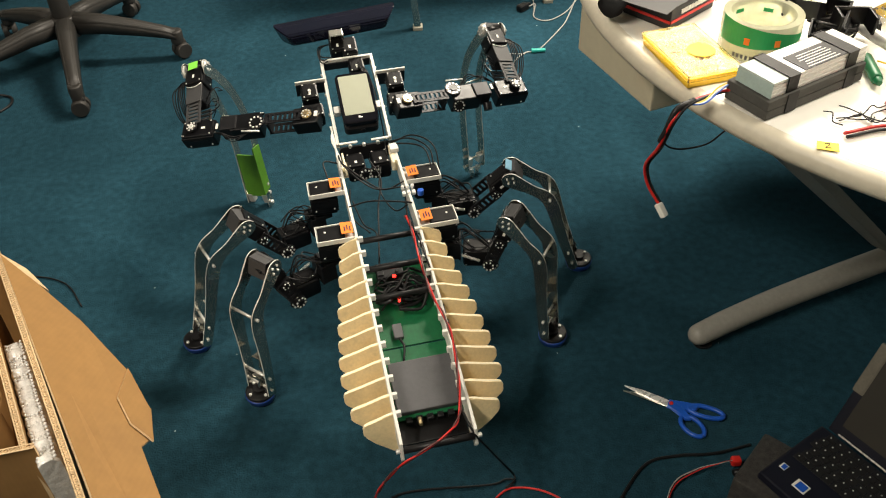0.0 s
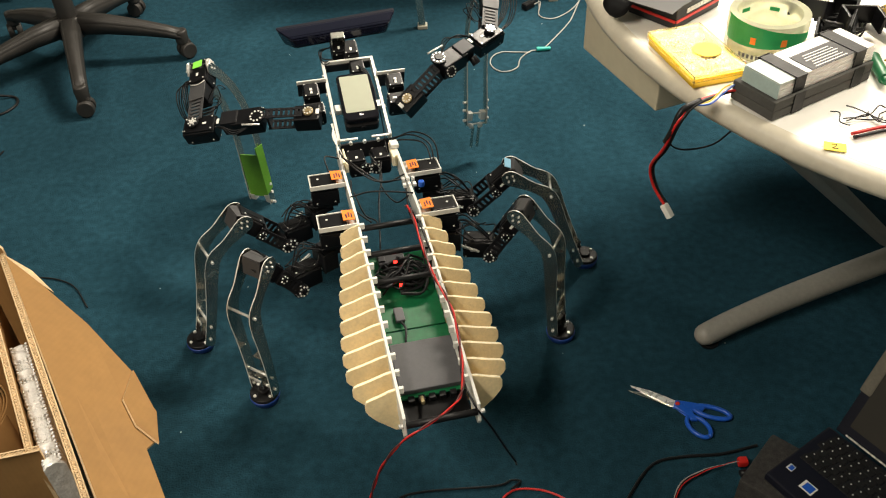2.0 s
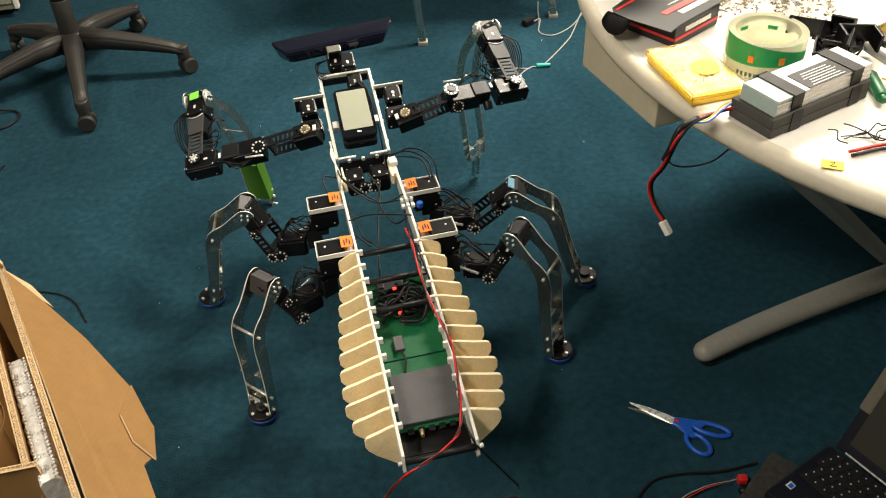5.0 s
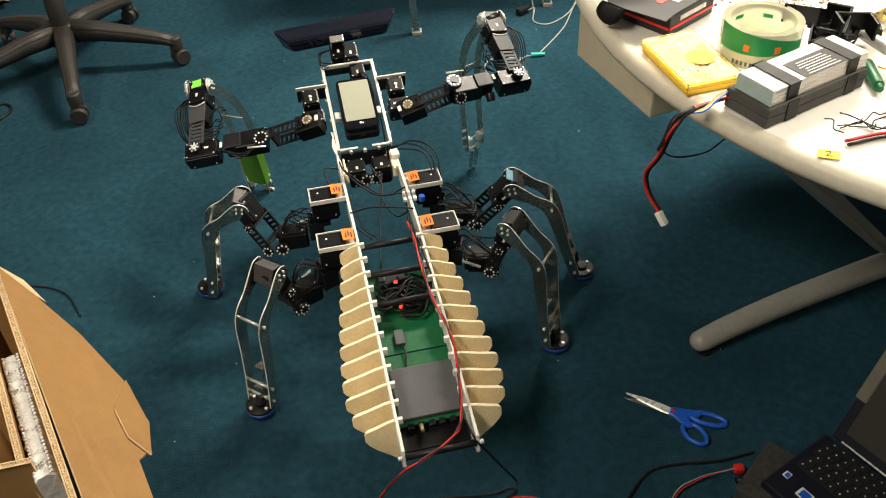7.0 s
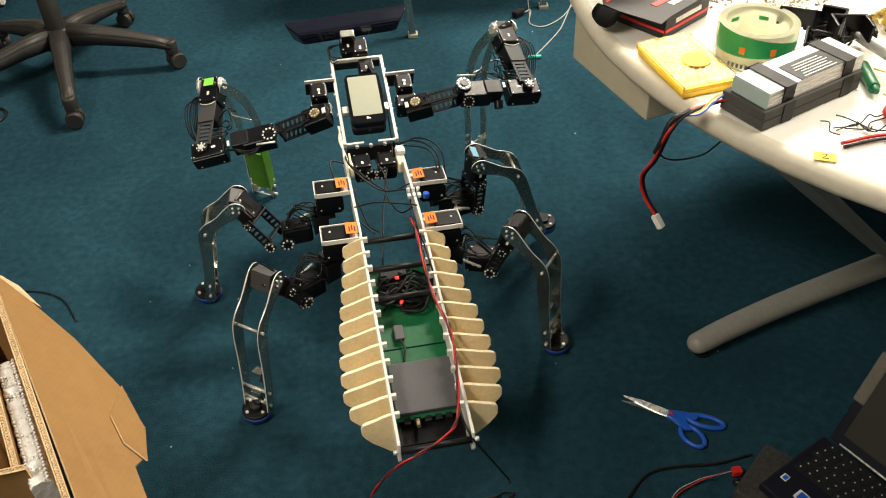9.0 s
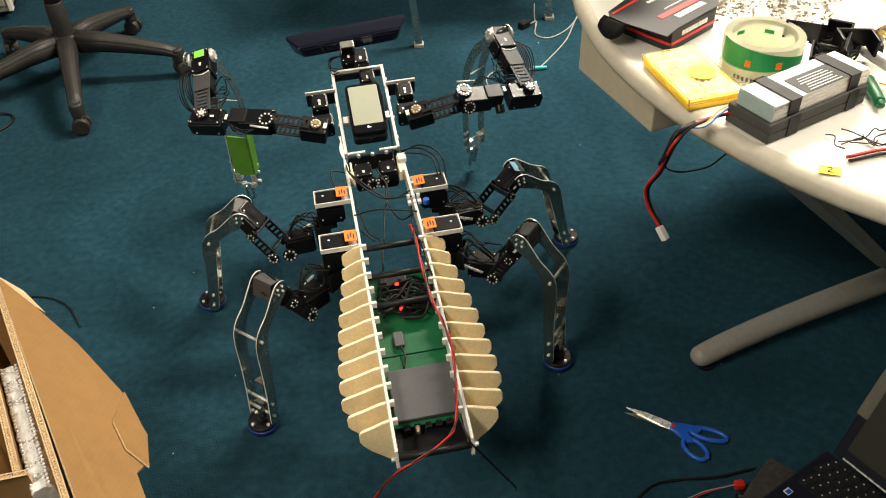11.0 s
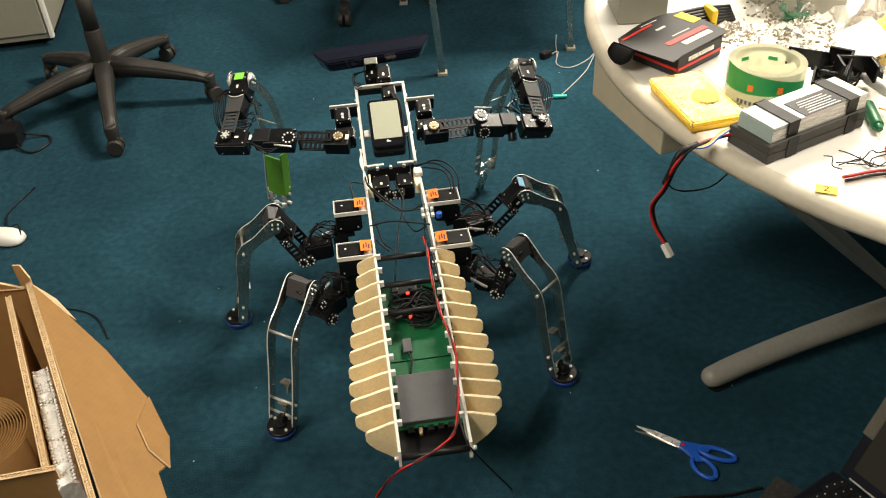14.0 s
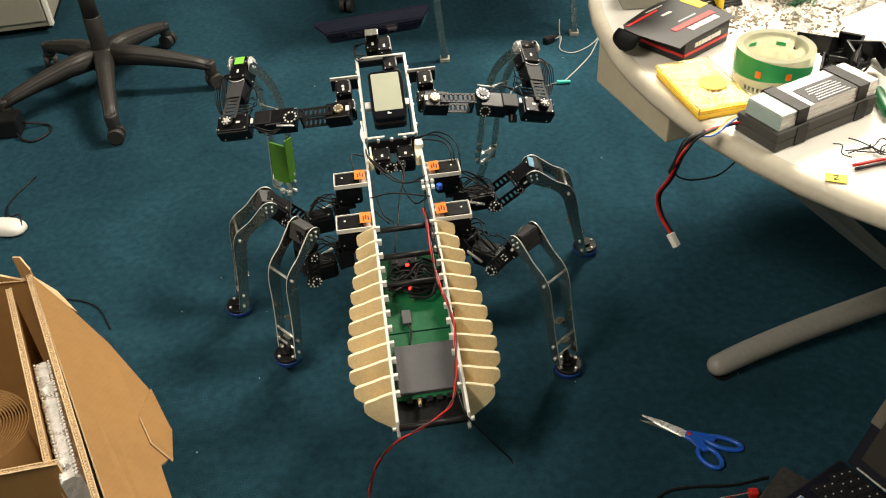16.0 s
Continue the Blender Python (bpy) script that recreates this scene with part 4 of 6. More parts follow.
# ---------------------------------------------------------------- the table and what lies on it
TC, TR, TOP = Vector((1.055, 1.385)), 0.792, 0.74
table = thing("work_table", "round-ended white laminate work table with a cream rounded edge", "table")
arc = [(TC.x + TR * math.cos(radians(a)), TC.y + TR * math.sin(radians(a))) for a in range(90, 271, 5)]
outline = arc + [(2.35, TC.y - TR), (2.35, TC.y + TR)]
bm = B()
prof = [(0.10, -0.032), (0.012, -0.032), (0.004, -0.028), (0.0, -0.020), (0.0, -0.012), (0.004, -0.004), (0.012, 0.0), (0.020, 0.0)]
rings = []
for inset, dz in prof:
    k = 1 - inset / TR
    rings.append([bm.verts.new(((x - TC.x) * k + TC.x, (y - TC.y) * k + TC.y, TOP + dz)) for x, y in outline])
for u, w in zip(rings, rings[1:]):
    for j in range(len(u)):
        f = bm.faces.new((u[j], u[(j + 1) % len(u)], w[(j + 1) % len(u)], w[j]))
        f.smooth = True
bmesh.ops.recalc_face_normals(bm, faces=bm.faces)
part("table_edge", bm, TABLE_EDGE, table, "thick cream moulded edge")
bm = B()
k = 1 - 0.0195 / TR
prism(bm, [((x - TC.x) * k + TC.x, (y - TC.y) * k + TC.y) for x, y in outline], 0.028, Matrix.Translation((0, 0, TOP - 0.0138)))
part("tabletop", bm, TABLE, table)
bm = B()
box(bm, (0, 0.05, 0), (0.247, 0.10, 0.15), 0, 0.003, pose(0.338, 1.366, 0.632, 0, 0, -69.6))
part("apron_box", bm, APRON, table, "beige metal box under the tabletop")
# slanted leg, foot bar and upright
bm = B()
d = Vector((0.51, 0.475, -0.60))
q = Matrix.Translation((0.716, 1.135, 0.412)) @ d.to_track_quat("X", "Z").to_matrix().to_4x4()
box(bm, (0, 0, 0), (0.93, 0.048, 0.020), 0, 0.006, q)
part("slanted_leg", bm, LEG_PAINT, table)
bm = B()
tube(bm, [(0.542, 1.214, 0.030), (0.553, 1.2185, 0.031), (0.62, 1.247, 0.038), (0.75, 1.297, 0.048), (0.95, 1.362, 0.066), (1.15, 1.42, 0.085)], 0.0222, 20, n=8, r1=0.0280)
part("foot_bar", bm, LEG_PAINT, table, "grey-beige tubular table foot")
bm = B()
bmesh.ops.create_uvsphere(bm, u_segments=20, v_segments=12, radius=0.0224, matrix=Matrix.Translation((0.543, 1.2145, 0.0305)))
for f in bm.faces:
    f.smooth = True
part("foot_cap", bm, LEG_PAINT, table)
bm = B()
cyl(bm, (0.556, 1.219, 0.0), (0.556, 1.219, 0.008), 0.020, seg=20)
part("glide", bm, RUBBER, table)
bm = B()
cyl(bm, (1.10, 1.41, 0.05), (1.10, 1.41, 0.722), 0.034, seg=20)
part("upright", bm, LEG_PAINT, table)
bm = B()
for x, y in ((1.75, 1.9), (1.75, 0.9)):
    cyl(bm, (x, y, 0.0), (x, y, 0.722), 0.028, seg=16)
part("far_legs", bm, LEG_PAINT, table)

# black carton with a loose lid and a curled tab
carton = thing("servo_carton", "black carton with red stripes and a loose open lid on table", "box", pose(0.385, 1.268, TOP + 0.001, 0, 0, 40))
bm = B()
box(bm, (-0.008, -0.012, 0.0175), (0.112, 0.088, 0.034), 0, 0.0015)
part("body", bm, CASE, carton)
for c, sz in (((-0.008, -0.0565, 0.013), (0.110, 0.0012, 0.0045)), ((-0.0645, -0.012, 0.013), (0.0012, 0.086, 0.0045))):
    bm = B()
    box(bm, c, sz)
    part("red_stripe", bm, RED, carton)
for k in range(8):
    bm = B()
    box(bm, (-0.036 + 0.0082 * k, -0.0566, 0.023), (0.0062, 0.0013, 0.007), 0, 0, Matrix.Shear("XZ", 4, (0.0, 0.0)))
    part("print_bar", bm, WHITE, carton)
bm = B()
prism(bm, [(-0.086, -0.062), (-0.056, -0.057), (0.060, -0.055), (0.066, -0.046), (0.073, 0.0), (0.073, 0.046), (0.050, 0.060), (0.022, 0.064), (-0.020, 0.062), (-0.080, 0.052), (-0.092, 0.040), (-0.094, 0.010)],
      0.0014, pose(0, 0, 0.0356), 0, None, 0.0003)
lid_sheet = part("lid_sheet", bm, CASE, carton, "loose black lid with printing")
bm = B()
box(bm, (0.004, -0.018, 0.0367), (0.098, 0.011, 0.0008))
part("red_stripe", bm, RED, lid_sheet)
bm = B()
box(bm, (-0.040, 0.0475, 0.0367), (0.080, 0.0045, 0.0008), 0, 0, pose(0, 0, 0, 0, 0, 4))
part("red_stripe", bm, RED, lid_sheet)
for k in range(8):
    bm = B()
    box(bm, (-0.020 + 0.0088 * k, -0.033, 0.0367), (0.0068, 0.011, 0.0008))
    part("print_bar", bm, WHITE, lid_sheet)
for x0, y0, n, w, h in ((-0.012, -0.004, 7, 0.0050, 0.0022), (-0.012, 0.028, 3, 0.0065, 0.0050), (-0.020, 0.0535, 6, 0.0055, 0.0016)):
    for k in range(n):
        bm = B()
        box(bm, (x0 + k * w * 1.25, y0, 0.0367), (w, h, 0.0008))
        part("print_bar", bm, WHITE, lid_sheet)
bm = B()
box(bm, (0.061, 0.024, 0.0367), (0.022, 0.040, 0.0008))
part("yellow_panel", bm, YELLOW, lid_sheet)
# the tab curls down from the lid's end
bm = B()
rows = []
for k in range(9):
    a = radians(12 * k)
    h = 0.024 * (1 - (max(0, k - 4) / 4) ** 2 * 0.75)
    rows.append([bm.verts.new((-0.092 - 0.018 * math.sin(a), 0.026 + e * h, 0.0356 - 0.018 * (1 - math.cos(a)) - 0.0006 * k)) for e in (-1, -0.5, 0, 0.5, 1)])
for u, w in zip(rows, rows[1:]):
    for q in range(4):
        bm.faces.new((u[q], u[q + 1], w[q + 1], w[q])).smooth = True
bmesh.ops.solidify(bm, geom=bm.faces[:], thickness=0.0013)
part("curled_tab", bm, CASE, carton)

# yellow parts case with a clear lid
kit = thing("parts_case", "flat yellow parts case with a clear lid, full of small screws", "parts case", pose(0.379, 1.091, TOP + 0.001, 0, 0, 14))
bm = B()
box(bm, (0, 0, 0.0025), (0.080, 0.134, 0.004), 0, 0.0015)
for d in (-1, 1):
    box(bm, (d * 0.0385, 0, 0.008), (0.003, 0.134, 0.014), 0, 0.001)
    box(bm, (0, d * 0.0655, 0.008), (0.080, 0.003, 0.014), 0, 0.001)
tray = part("tray", bm, YELLOW, kit)
for k in range(1, 5):
    bm = B()
    box(bm, (0, -0.067 + 0.0268 * k, 0.0085), (0.074, 0.0015, 0.009))
    part("divider", bm, CLEAR, tray)
bm = B()
box(bm, (0, 0, 0.0188), (0.084, 0.138, 0.0025), 0, 0.001)
for d in (-1, 1):
    box(bm, (d * 0.0412, 0, 0.0145), (0.0018, 0.138, 0.009), 0, 0.0004)
    box(bm, (0, d * 0.0682, 0.0145), (0.084, 0.0018, 0.009), 0, 0.0004)
lid = part("clear_lid", bm, CLEAR, kit)
lid.visible_shadow = False
bm = B()
cyl(bm, (0.010, -0.008, 0.0202), (0.010, -0.008, 0.0208), 0.020, seg=28)
part("round_label", bm, STICKER, kit)
random.seed(5)
bm = B()
for k in range(150):
    x, y = random.uniform(-.034, .034), random.uniform(-.061, .061)
    cyl(bm, (x, y, 0.0048), (x + random.uniform(-.004, .004), y + random.uniform(-.004, .004), 0.0075), 0.0020, seg=6)
tagged(part("loose_screws", bm, BRASS, kit), kind="stuff")

# roll of packing tape
roll = thing("tape_roll", "large roll of clear packing tape with a green printed band", "tape", pose(0.4865, 1.127, TOP + 0.001, 0, 0, 20))
bm = B()
seg = 48
for r0, r1, z0, z1 in ((0.0555, 0.045, 0.0, 0.053),):
    rings = [[bm.verts.new((r * math.cos(k * math.tau / seg), r * math.sin(k * math.tau / seg), z)) for k in range(seg)] for r, z in ((r0, z0), (r0, z1), (r1, z1), (r1, z0))]
    for i in range(4):
        for k in range(seg):
            f = bm.faces.new((rings[i][k], rings[i][(k + 1) % seg], rings[(i + 1) % 4][(k + 1) % seg], rings[(i + 1) % 4][k]))
            f.smooth = i in (0, 2)
bmesh.ops.recalc_face_normals(bm, faces=bm.faces)
part("tape_body", bm, TAPE_CLEAR, roll)
bm = B()
n = 26
for k in range(n):
    a0, a1 = radians(160 + 150 * k / n), radians(160 + 150 * (k + 1) / n)
    w0, w1 = 0.016 + 0.024 * (1 - (k / n) ** 2), 0.016 + 0.024 * (1 - ((k + 1) / n) ** 2)
    lo = 0.013
    f = bm.faces.new([bm.verts.new((0.0559 * math.cos(a), 0.0559 * math.sin(a), z + 0.006)) for a, z in ((a0, lo + 0.006 * k / n), (a1, lo + 0.006 * (k + 1) / n), (a1, lo + w1 * 0.9), (a0, lo + w0 * 0.9))])
part("green_print", bm, TAPE_GREEN, roll)
for a in (212, 255):
    bm = B()
    box(bm, (0.0562, 0, 0.031), (0.0008, 0.008, 0.010), 0, 0.0003, pose(0, 0, 0, 0, 0, a))
    part("emblem", bm, ORANGE, roll)
for k in range(12):
    bm = B()
    box(bm, (0.0562, 0, 0.007), (0.0006, 0.0035, 0.006), 0, 0, pose(0, 0, 0, 0, 0, 196 + 6.5 * k))
    part("print_bar", bm, GREYBOX, roll)
for a, r in ((40, 0.0005), (150, 0.0), (95, 0.0), (300, 0)):
    bm = B()
    box(bm, (0.0446, 0, 0.036), (0.0008, 0.014, 0.006), 0, 0.0003, pose(0, 0, 0, 0, 0, a))
    part("core_print", bm, TAPE_GREEN, roll)

# battery pack strapped on foam
pack = thing("battery_pack", "silver battery pack strapped with black tape on grey foam", "battery", pose(0.497, 1.004, TOP + 0.001, 0, 0, 29))
PK = Matrix.Diagonal((0.96, 0.97, 0.84, 1))
for z in (0.0085, 0.0250):
    bm = B()
    box(bm, (0, 0, z), (0.192, 0.074, 0.016), 0, 0.002)
    bm.transform(PK)
    part("foam_slab", bm, DARK_FOAM, pack)
for k in range(4):
    bm = B()
    box(bm, (0.004, -0.002 + 0.0005 * k, 0.0365 + 0.0066 * k), (0.186, 0.060, 0.0062), 0, 0.001)
    bm.transform(PK)
    part("cell", bm, SILVER, pack)
bm = B()
box(bm, (-0.076, -0.002, 0.0600), (0.026, 0.061, 0.001))
box(bm, (-0.0897, -0.002, 0.0465), (0.001, 0.061, 0.024))
bm.transform(PK)
part("teal_label", bm, TEAL_TAPE, pack)
bm = B()
box(bm, (0.018, -0.010, 0.0600), (0.09, 0.040, 0.0009))
bm.transform(PK)
part("black_label", bm, CASE, pack)
for k in range(6):
    bm = B()
    box(bm, (0.014, -0.026 + 0.0055 * k, 0.0606), (0.062 - 0.006 * (k % 3), 0.0014, 0.0006))
    bm.transform(PK)
    part("print_bar", bm, WHITE, pack)
for x in (-0.050, 0.066):
    bm = B()
    w = 0.021
    box(bm, (x, -0.002, 0.0612), (w, 0.064, 0.0014), 0, 0.0004)
    for d in (-1, 1):
        box(bm, (x, d * 0.0325 - 0.002 * 0, 0.0475), (w, 0.0014, 0.028), 0, 0.0004)
        box(bm, (x, d * 0.0377, 0.0175), (w, 0.0014, 0.034), 0, 0.0004)
    bm.transform(PK)
    part("tape_strap", bm, TAPE_BLACK, pack)

# battery cable over the table's edge, with a white plug
lead = thing("battery_cable", "red and black battery cable with white plug hanging off the table", "cable")
for k, (mt, off) in enumerate(((RED_WIRE, 0.0), (RUBBER, 0.004))):
    bm = B()
    tube(bm, [(0.425 + off, 0.985, 0.760), (0.385 + off, 0.985, 0.752), (0.345, 0.965 - off, 0.752), (0.320 + off, 0.948, 0.735), (0.310 + off, 0.955, 0.690), (0.305 + off, 0.985, 0.640), (0.313 + off, 0.985, 0.605), (0.329 + off, 0.968, 0.580)], 0.0022, 8)
    part("wire", bm, mt, lead)
bm = B()
tube(bm, [(0.352, 0.968, 0.753), (0.326, 0.955, 0.748), (0.315, 0.950, 0.720), (0.311, 0.955, 0.700)], 0.0042, 10)
part("heat_shrink", bm, RUBBER, lead)
bm = B()
box(bm, (0, 0, 0), (0.010, 0.022, 0.009), 0, 0.0015, look((0.332, 0.964, 0.574), (0.346, 0.950, 0.550)) @ pose(0, 0, 0, 90))
part("white_plug", bm, WHITE, lead)
for k, mt in enumerate((YELLOW, WHITE, SCI_BLUE)):
    bm = B()
    tube(bm, [(0.420, 0.995 + 0.003 * k, 0.765), (0.39, 0.988 - 0.004 * k, 0.760), (0.365, 0.968 - 0.003 * k, 0.752), (0.345, 0.962, 0.750)], 0.0010, 6)
    part("balance_wire", bm, mt, lead)
bm = B()
tube(bm, [(0.340, 0.965, 0.742), (0.318, 0.960, 0.70), (0.345, 0.985, 0.665), (0.385, 0.985, 0.670), (0.396, 0.955, 0.712)], 0.0013, 6)
part("thin_loop", bm, RUBBER, lead)

# small things on the table
st = thing("note_sticker", "small yellow paper sticker with a dark pen mark on the tabletop", "sticker", pose(0.492, 0.866, TOP + 0.0022, 0, 0, -20))
bm = B()
box(bm, (0, 0, 0), (0.026, 0.018, 0.0006))
part("paper", bm, STICKER, st)
bm = B()
tube(bm, [(-0.004, 0.004, 0.0006), (0.002, 0.005, 0.0006), (0.0, 0.0, 0.0006), (-0.003, -0.004, 0.0006), (0.004, -0.004, 0.0006)], 0.0006, 4)
part("pen_mark", bm, INK, st)
for i, (x, y) in enumerate(((0.515, 0.943), (0.562, 0.938), (0.600, 0.955))):
    wire = thing("wire_offcut", "thin black wire offcut lying on the white table", "wire", pose(x, y, TOP + 0.002), "wire offcuts")
    bm = B()
    tube(bm, [(0, 0, 0.001), (0.006 * (-1) ** i, -0.012, 0.006), (0.002, -0.026, 0.002), (0.012, -0.034 + 0.02 * i, 0.001)], 0.0008, 6)
    part("strand", bm, RUBBER, wire)
for k, (y0, mt, nm) in enumerate(((0.888, RED_WIRE, "red"), (0.880, RUBBER, "black"))):
    w = thing("table_lead", f"{nm} insulated lead lying across the table", "cable", pose(0, 0, TOP + 0.001), "table leads")
    bm = B()
    tube(bm, [(0.520, y0, 0.004), (0.57, y0 + 0.012, 0.004), (0.63, y0 + 0.012, 0.004), (0.72, y0 + 0.04, 0.004), (0.80, y0 + 0.10, 0.004)], 0.0023, 8)
    part("wire", bm, mt, w)
rw = thing("red_connector_lead", "thick red lead with a round connector on the table", "cable", pose(0, 0, TOP + 0.001))
bm = B()
tube(bm, [(0.615, 0.965, 0.008), (0.600, 0.945, 0.007), (0.606, 0.925, 0.006), (0.64, 0.92, 0.006), (0.72, 0.96, 0.006)], 0.0045, 8)
part("wire", bm, RED_WIRE, rw)

tangle = thing("wire_tangle", "loose tangle of thin black wire on the white table", "wire", pose(0.585, 0.925, TOP + 0.001))
random.seed(77)
for k in range(4):
    bm = B()
    tube(bm, [(-0.055 + 0.022 * a + random.uniform(-.008, .008), random.uniform(-.022, .022), 0.002 + random.uniform(0, .016)) for a in range(6)], 0.0009, 5)
    part("strand", bm, RUBBER, tangle)
# pile of black servo brackets
pile = thing("bracket_pile", "pile of black plastic servo brackets with curled wire", "servo parts", pose(0.615, 1.150, TOP + 0.001, 0, 0, 25))
random.seed(11)
for k in range(6):
    q = pose(random.uniform(-.045, .045), random.uniform(-.03, .03), 0.018 + 0.006 * k, random.uniform(-25, 25), random.uniform(-25, 25), random.uniform(0, 180))
    bm = B()
    box(bm, (0, 0, 0), (0.052, 0.004, 0.026), 0, 0.001, q)
    box(bm, (0.024, 0.016, 0), (0.004, 0.034, 0.026), 0, 0.001, q)
    box(bm, (-0.024, 0.016, 0), (0.004, 0.034, 0.026), 0, 0.001, q)
    part("bracket", bm, SERVO, pile)
for k in range(4):
    bm = B()
    c = Vector((-0.035, -0.02, 0.02 + 0.006 * k))
    tube(bm, [c + V(0.032 * math.cos(a * 0.7), 0.026 * math.sin(a * 0.7), 0.004 * math.sin(a + k)) for a in range(9)], 0.0018, 6)
    part("coiled_wire", bm, RUBBER, pile)
tb = thing("green_tube", "short dark green plastic tube with a yellow wire loop", "tube", pose(0.612, 1.028, TOP + 0.010, 0, 0, -98))
bm = B()
cyl(bm, (-0.034, 0, 0), (0.026, 0, 0), 0.0088, 0.0080, seg=18, bev=0.002)
part("barrel", bm, BOARD, tb)
bm = B()
cyl(bm, (0.026, 0, 0), (0.036, 0, 0), 0.0062, 0.0040, seg=14, bev=0.001)
part("cap", bm, BOARD, tb)
bm = B()
tube(bm, [(0.030, 0.012, -0.006), (0.050, 0.030, -0.006), (0.035, 0.060, -0.006), (-0.010, 0.045, -0.004), (-0.030, 0.015, -0.002)], 0.0012, 6)
part("yellow_wire", bm, YELLOW, tb)
pen = thing("screwdriver", "slim silver screwdriver lying over plastic bags", "screwdriver", pose(0.634, 1.108, TOP + 0.026, 0, 8, 96))
bm = B()
cyl(bm, (-0.075, 0, 0), (0.03, 0, 0), 0.0100, 0.0080, seg=16, bev=0.002)
part("handle", bm, ALU, pen)
bm = B()
cyl(bm, (0.03, 0, 0), (0.10, 0, 0), 0.0025, seg=10)
part("shaft", bm, STEEL, pen)
random.seed(21)
for i, (x, y, w, h) in enumerate(((0.690, 1.255, 0.24, 0.095), (0.575, 1.285, 0.16, 0.040), (0.495, 1.320, 0.12, 0.030), (0.600, 1.375, 0.15, 0.045))):
    bag = thing("plastic_bag", "crumpled clear plastic bag of small metal parts", "bag", pose(x, y, TOP + 0.001, 0, 0, 30 * i), "plastic bags")
    bm = B()
    n = 14
    grid = [[bm.verts.new((w * (a / n - .5), w * (b / n - .5), max(0.0015, h * math.sin(math.pi * a / n) * math.sin(math.pi * b / n) * (0.55 + 1.1 * noise.noise(Vector((a * .62, b * .62, i * 9.1))))))) for b in range(n + 1)] for a in range(n + 1)]
    for a in range(n):
        for b in range(n):
            f = bm.faces.new((grid[a][b], grid[a + 1][b], grid[a + 1][b + 1], grid[a][b + 1]))
            f.smooth = True
    film_part = part("film_sheet", bm, BAG, bag)
    film_part.visible_shadow = False
    bm = B()
    for k in range(200 if i == 0 else 110):
        px, py = random.gauss(0, w * .2), random.gauss(0, w * .2)
        box(bm, (0, 0, 0), (random.uniform(0.004, 0.012 if i == 0 else 0.006), 0.0025, 0.0025), 0, 0, pose(px, py, 0.003 + random.uniform(0, h * 0.3), 0, random.uniform(-40, 40), random.uniform(0, 180)))
    tagged(part("small_screws", bm, DULL_STEEL, bag), kind="stuff")
sheet = thing("paper_slip", "white paper slip in a clear sleeve on the bags", "paper", pose(0.645, 1.175, TOP + 0.055, 22, -12, 20))
bm = B()
box(bm, (0, 0, 0), (0.075, 0.065, 0.001))
part("slip", bm, WHITE, sheet)
bx = thing("yellow_carton", "small yellow and black printed carton lying on the table", "box", pose(0.73, 1.20, TOP + 0.001, 0, 0, 35))
bm = B()
box(bm, (0, 0, 0.02), (0.07, 0.09, 0.04), 0, 0.001)
part("body", bm, YELLOW, bx)
bm = B()
box(bm, (-0.01, -0.01, 0.041), (0.045, 0.05, 0.0012))
part("black_print", bm, CASE, bx)
unit = thing("grey_container", "tall light grey plastic container on the table", "container", pose(0.355, 1.44, TOP + 0.001, 0, 0, 2))
bm = B()
box(bm, (0.0, 0.0, 0.10), (0.085, 0.10, 0.20), 0, 0.003)
part("body", bm, CABINET, unit)
unit = thing("grey_container", "tall light grey plastic container beside tangled wires", "container", pose(0.635, 1.455, TOP + 0.001, 0, 0, 12))
bm = B()
box(bm, (0.0, 0.0, 0.09), (0.13, 0.14, 0.18), 0, 0.006)
part("body", bm, CABINET, unit)
bm = B()
for k in range(6):
    tube(bm, [(-0.05 + random.uniform(-.03, .03), -0.085 + random.uniform(-.02, .02), 0.005 + 0.02 * random.random()) for a in range(5)], 0.0016, 6)
part("tangled_wire", bm, BOARD, unit)
cloth = thing("cable_bundle", "dark bundle of folded cable in a yellow tie", "cable", pose(0.455, 1.365, TOP + 0.001, 0, 0, 15))
for k in range(6):
    bm = B()
    tube(bm, [(-0.06, 0.004 * k - 0.01, 0.006 + 0.004 * k), (0.0, 0.006 * k - 0.015, 0.012 + 0.003 * k), (0.06, 0.004 * k, 0.006 + 0.003 * k)], 0.004, 8)
    part("strand", bm, RUBBER, cloth)
bm = B()
box(bm, (0.012, 0, 0.018), (0.012, 0.034, 0.034), 0, 0.004)
part("yellow_tie", bm, YELLOW, cloth)

# ---------------------------------------------------------------- office chair base
CH = Vector((-1.13, 2.58))
chair = thing("office_chair", "black plastic five-star office chair base on casters", "chair", pose(CH.x, CH.y, 0))
bm = B()
cyl(bm, (0, 0, 0.10), (0, 0, 0.165), 0.052, 0.042, seg=28, bev=0.005)
part("hub", bm, CHAIR, chair)
bm = B()
cyl(bm, (0, 0, 0.15), (0, 0, 0.27), 0.030, 0.028, seg=24, bev=0.002)
cyl(bm, (0, 0, 0.265), (0, 0, 0.42), 0.025, 0.024, seg=24)
cyl(bm, (0, 0, 0.42), (0, 0, 0.52), 0.019, seg=24)
part("gas_column", bm, CHAIR, chair)
BASE_A = math.degrees(math.atan2(2.581 - CH.y, -0.781 - CH.x))
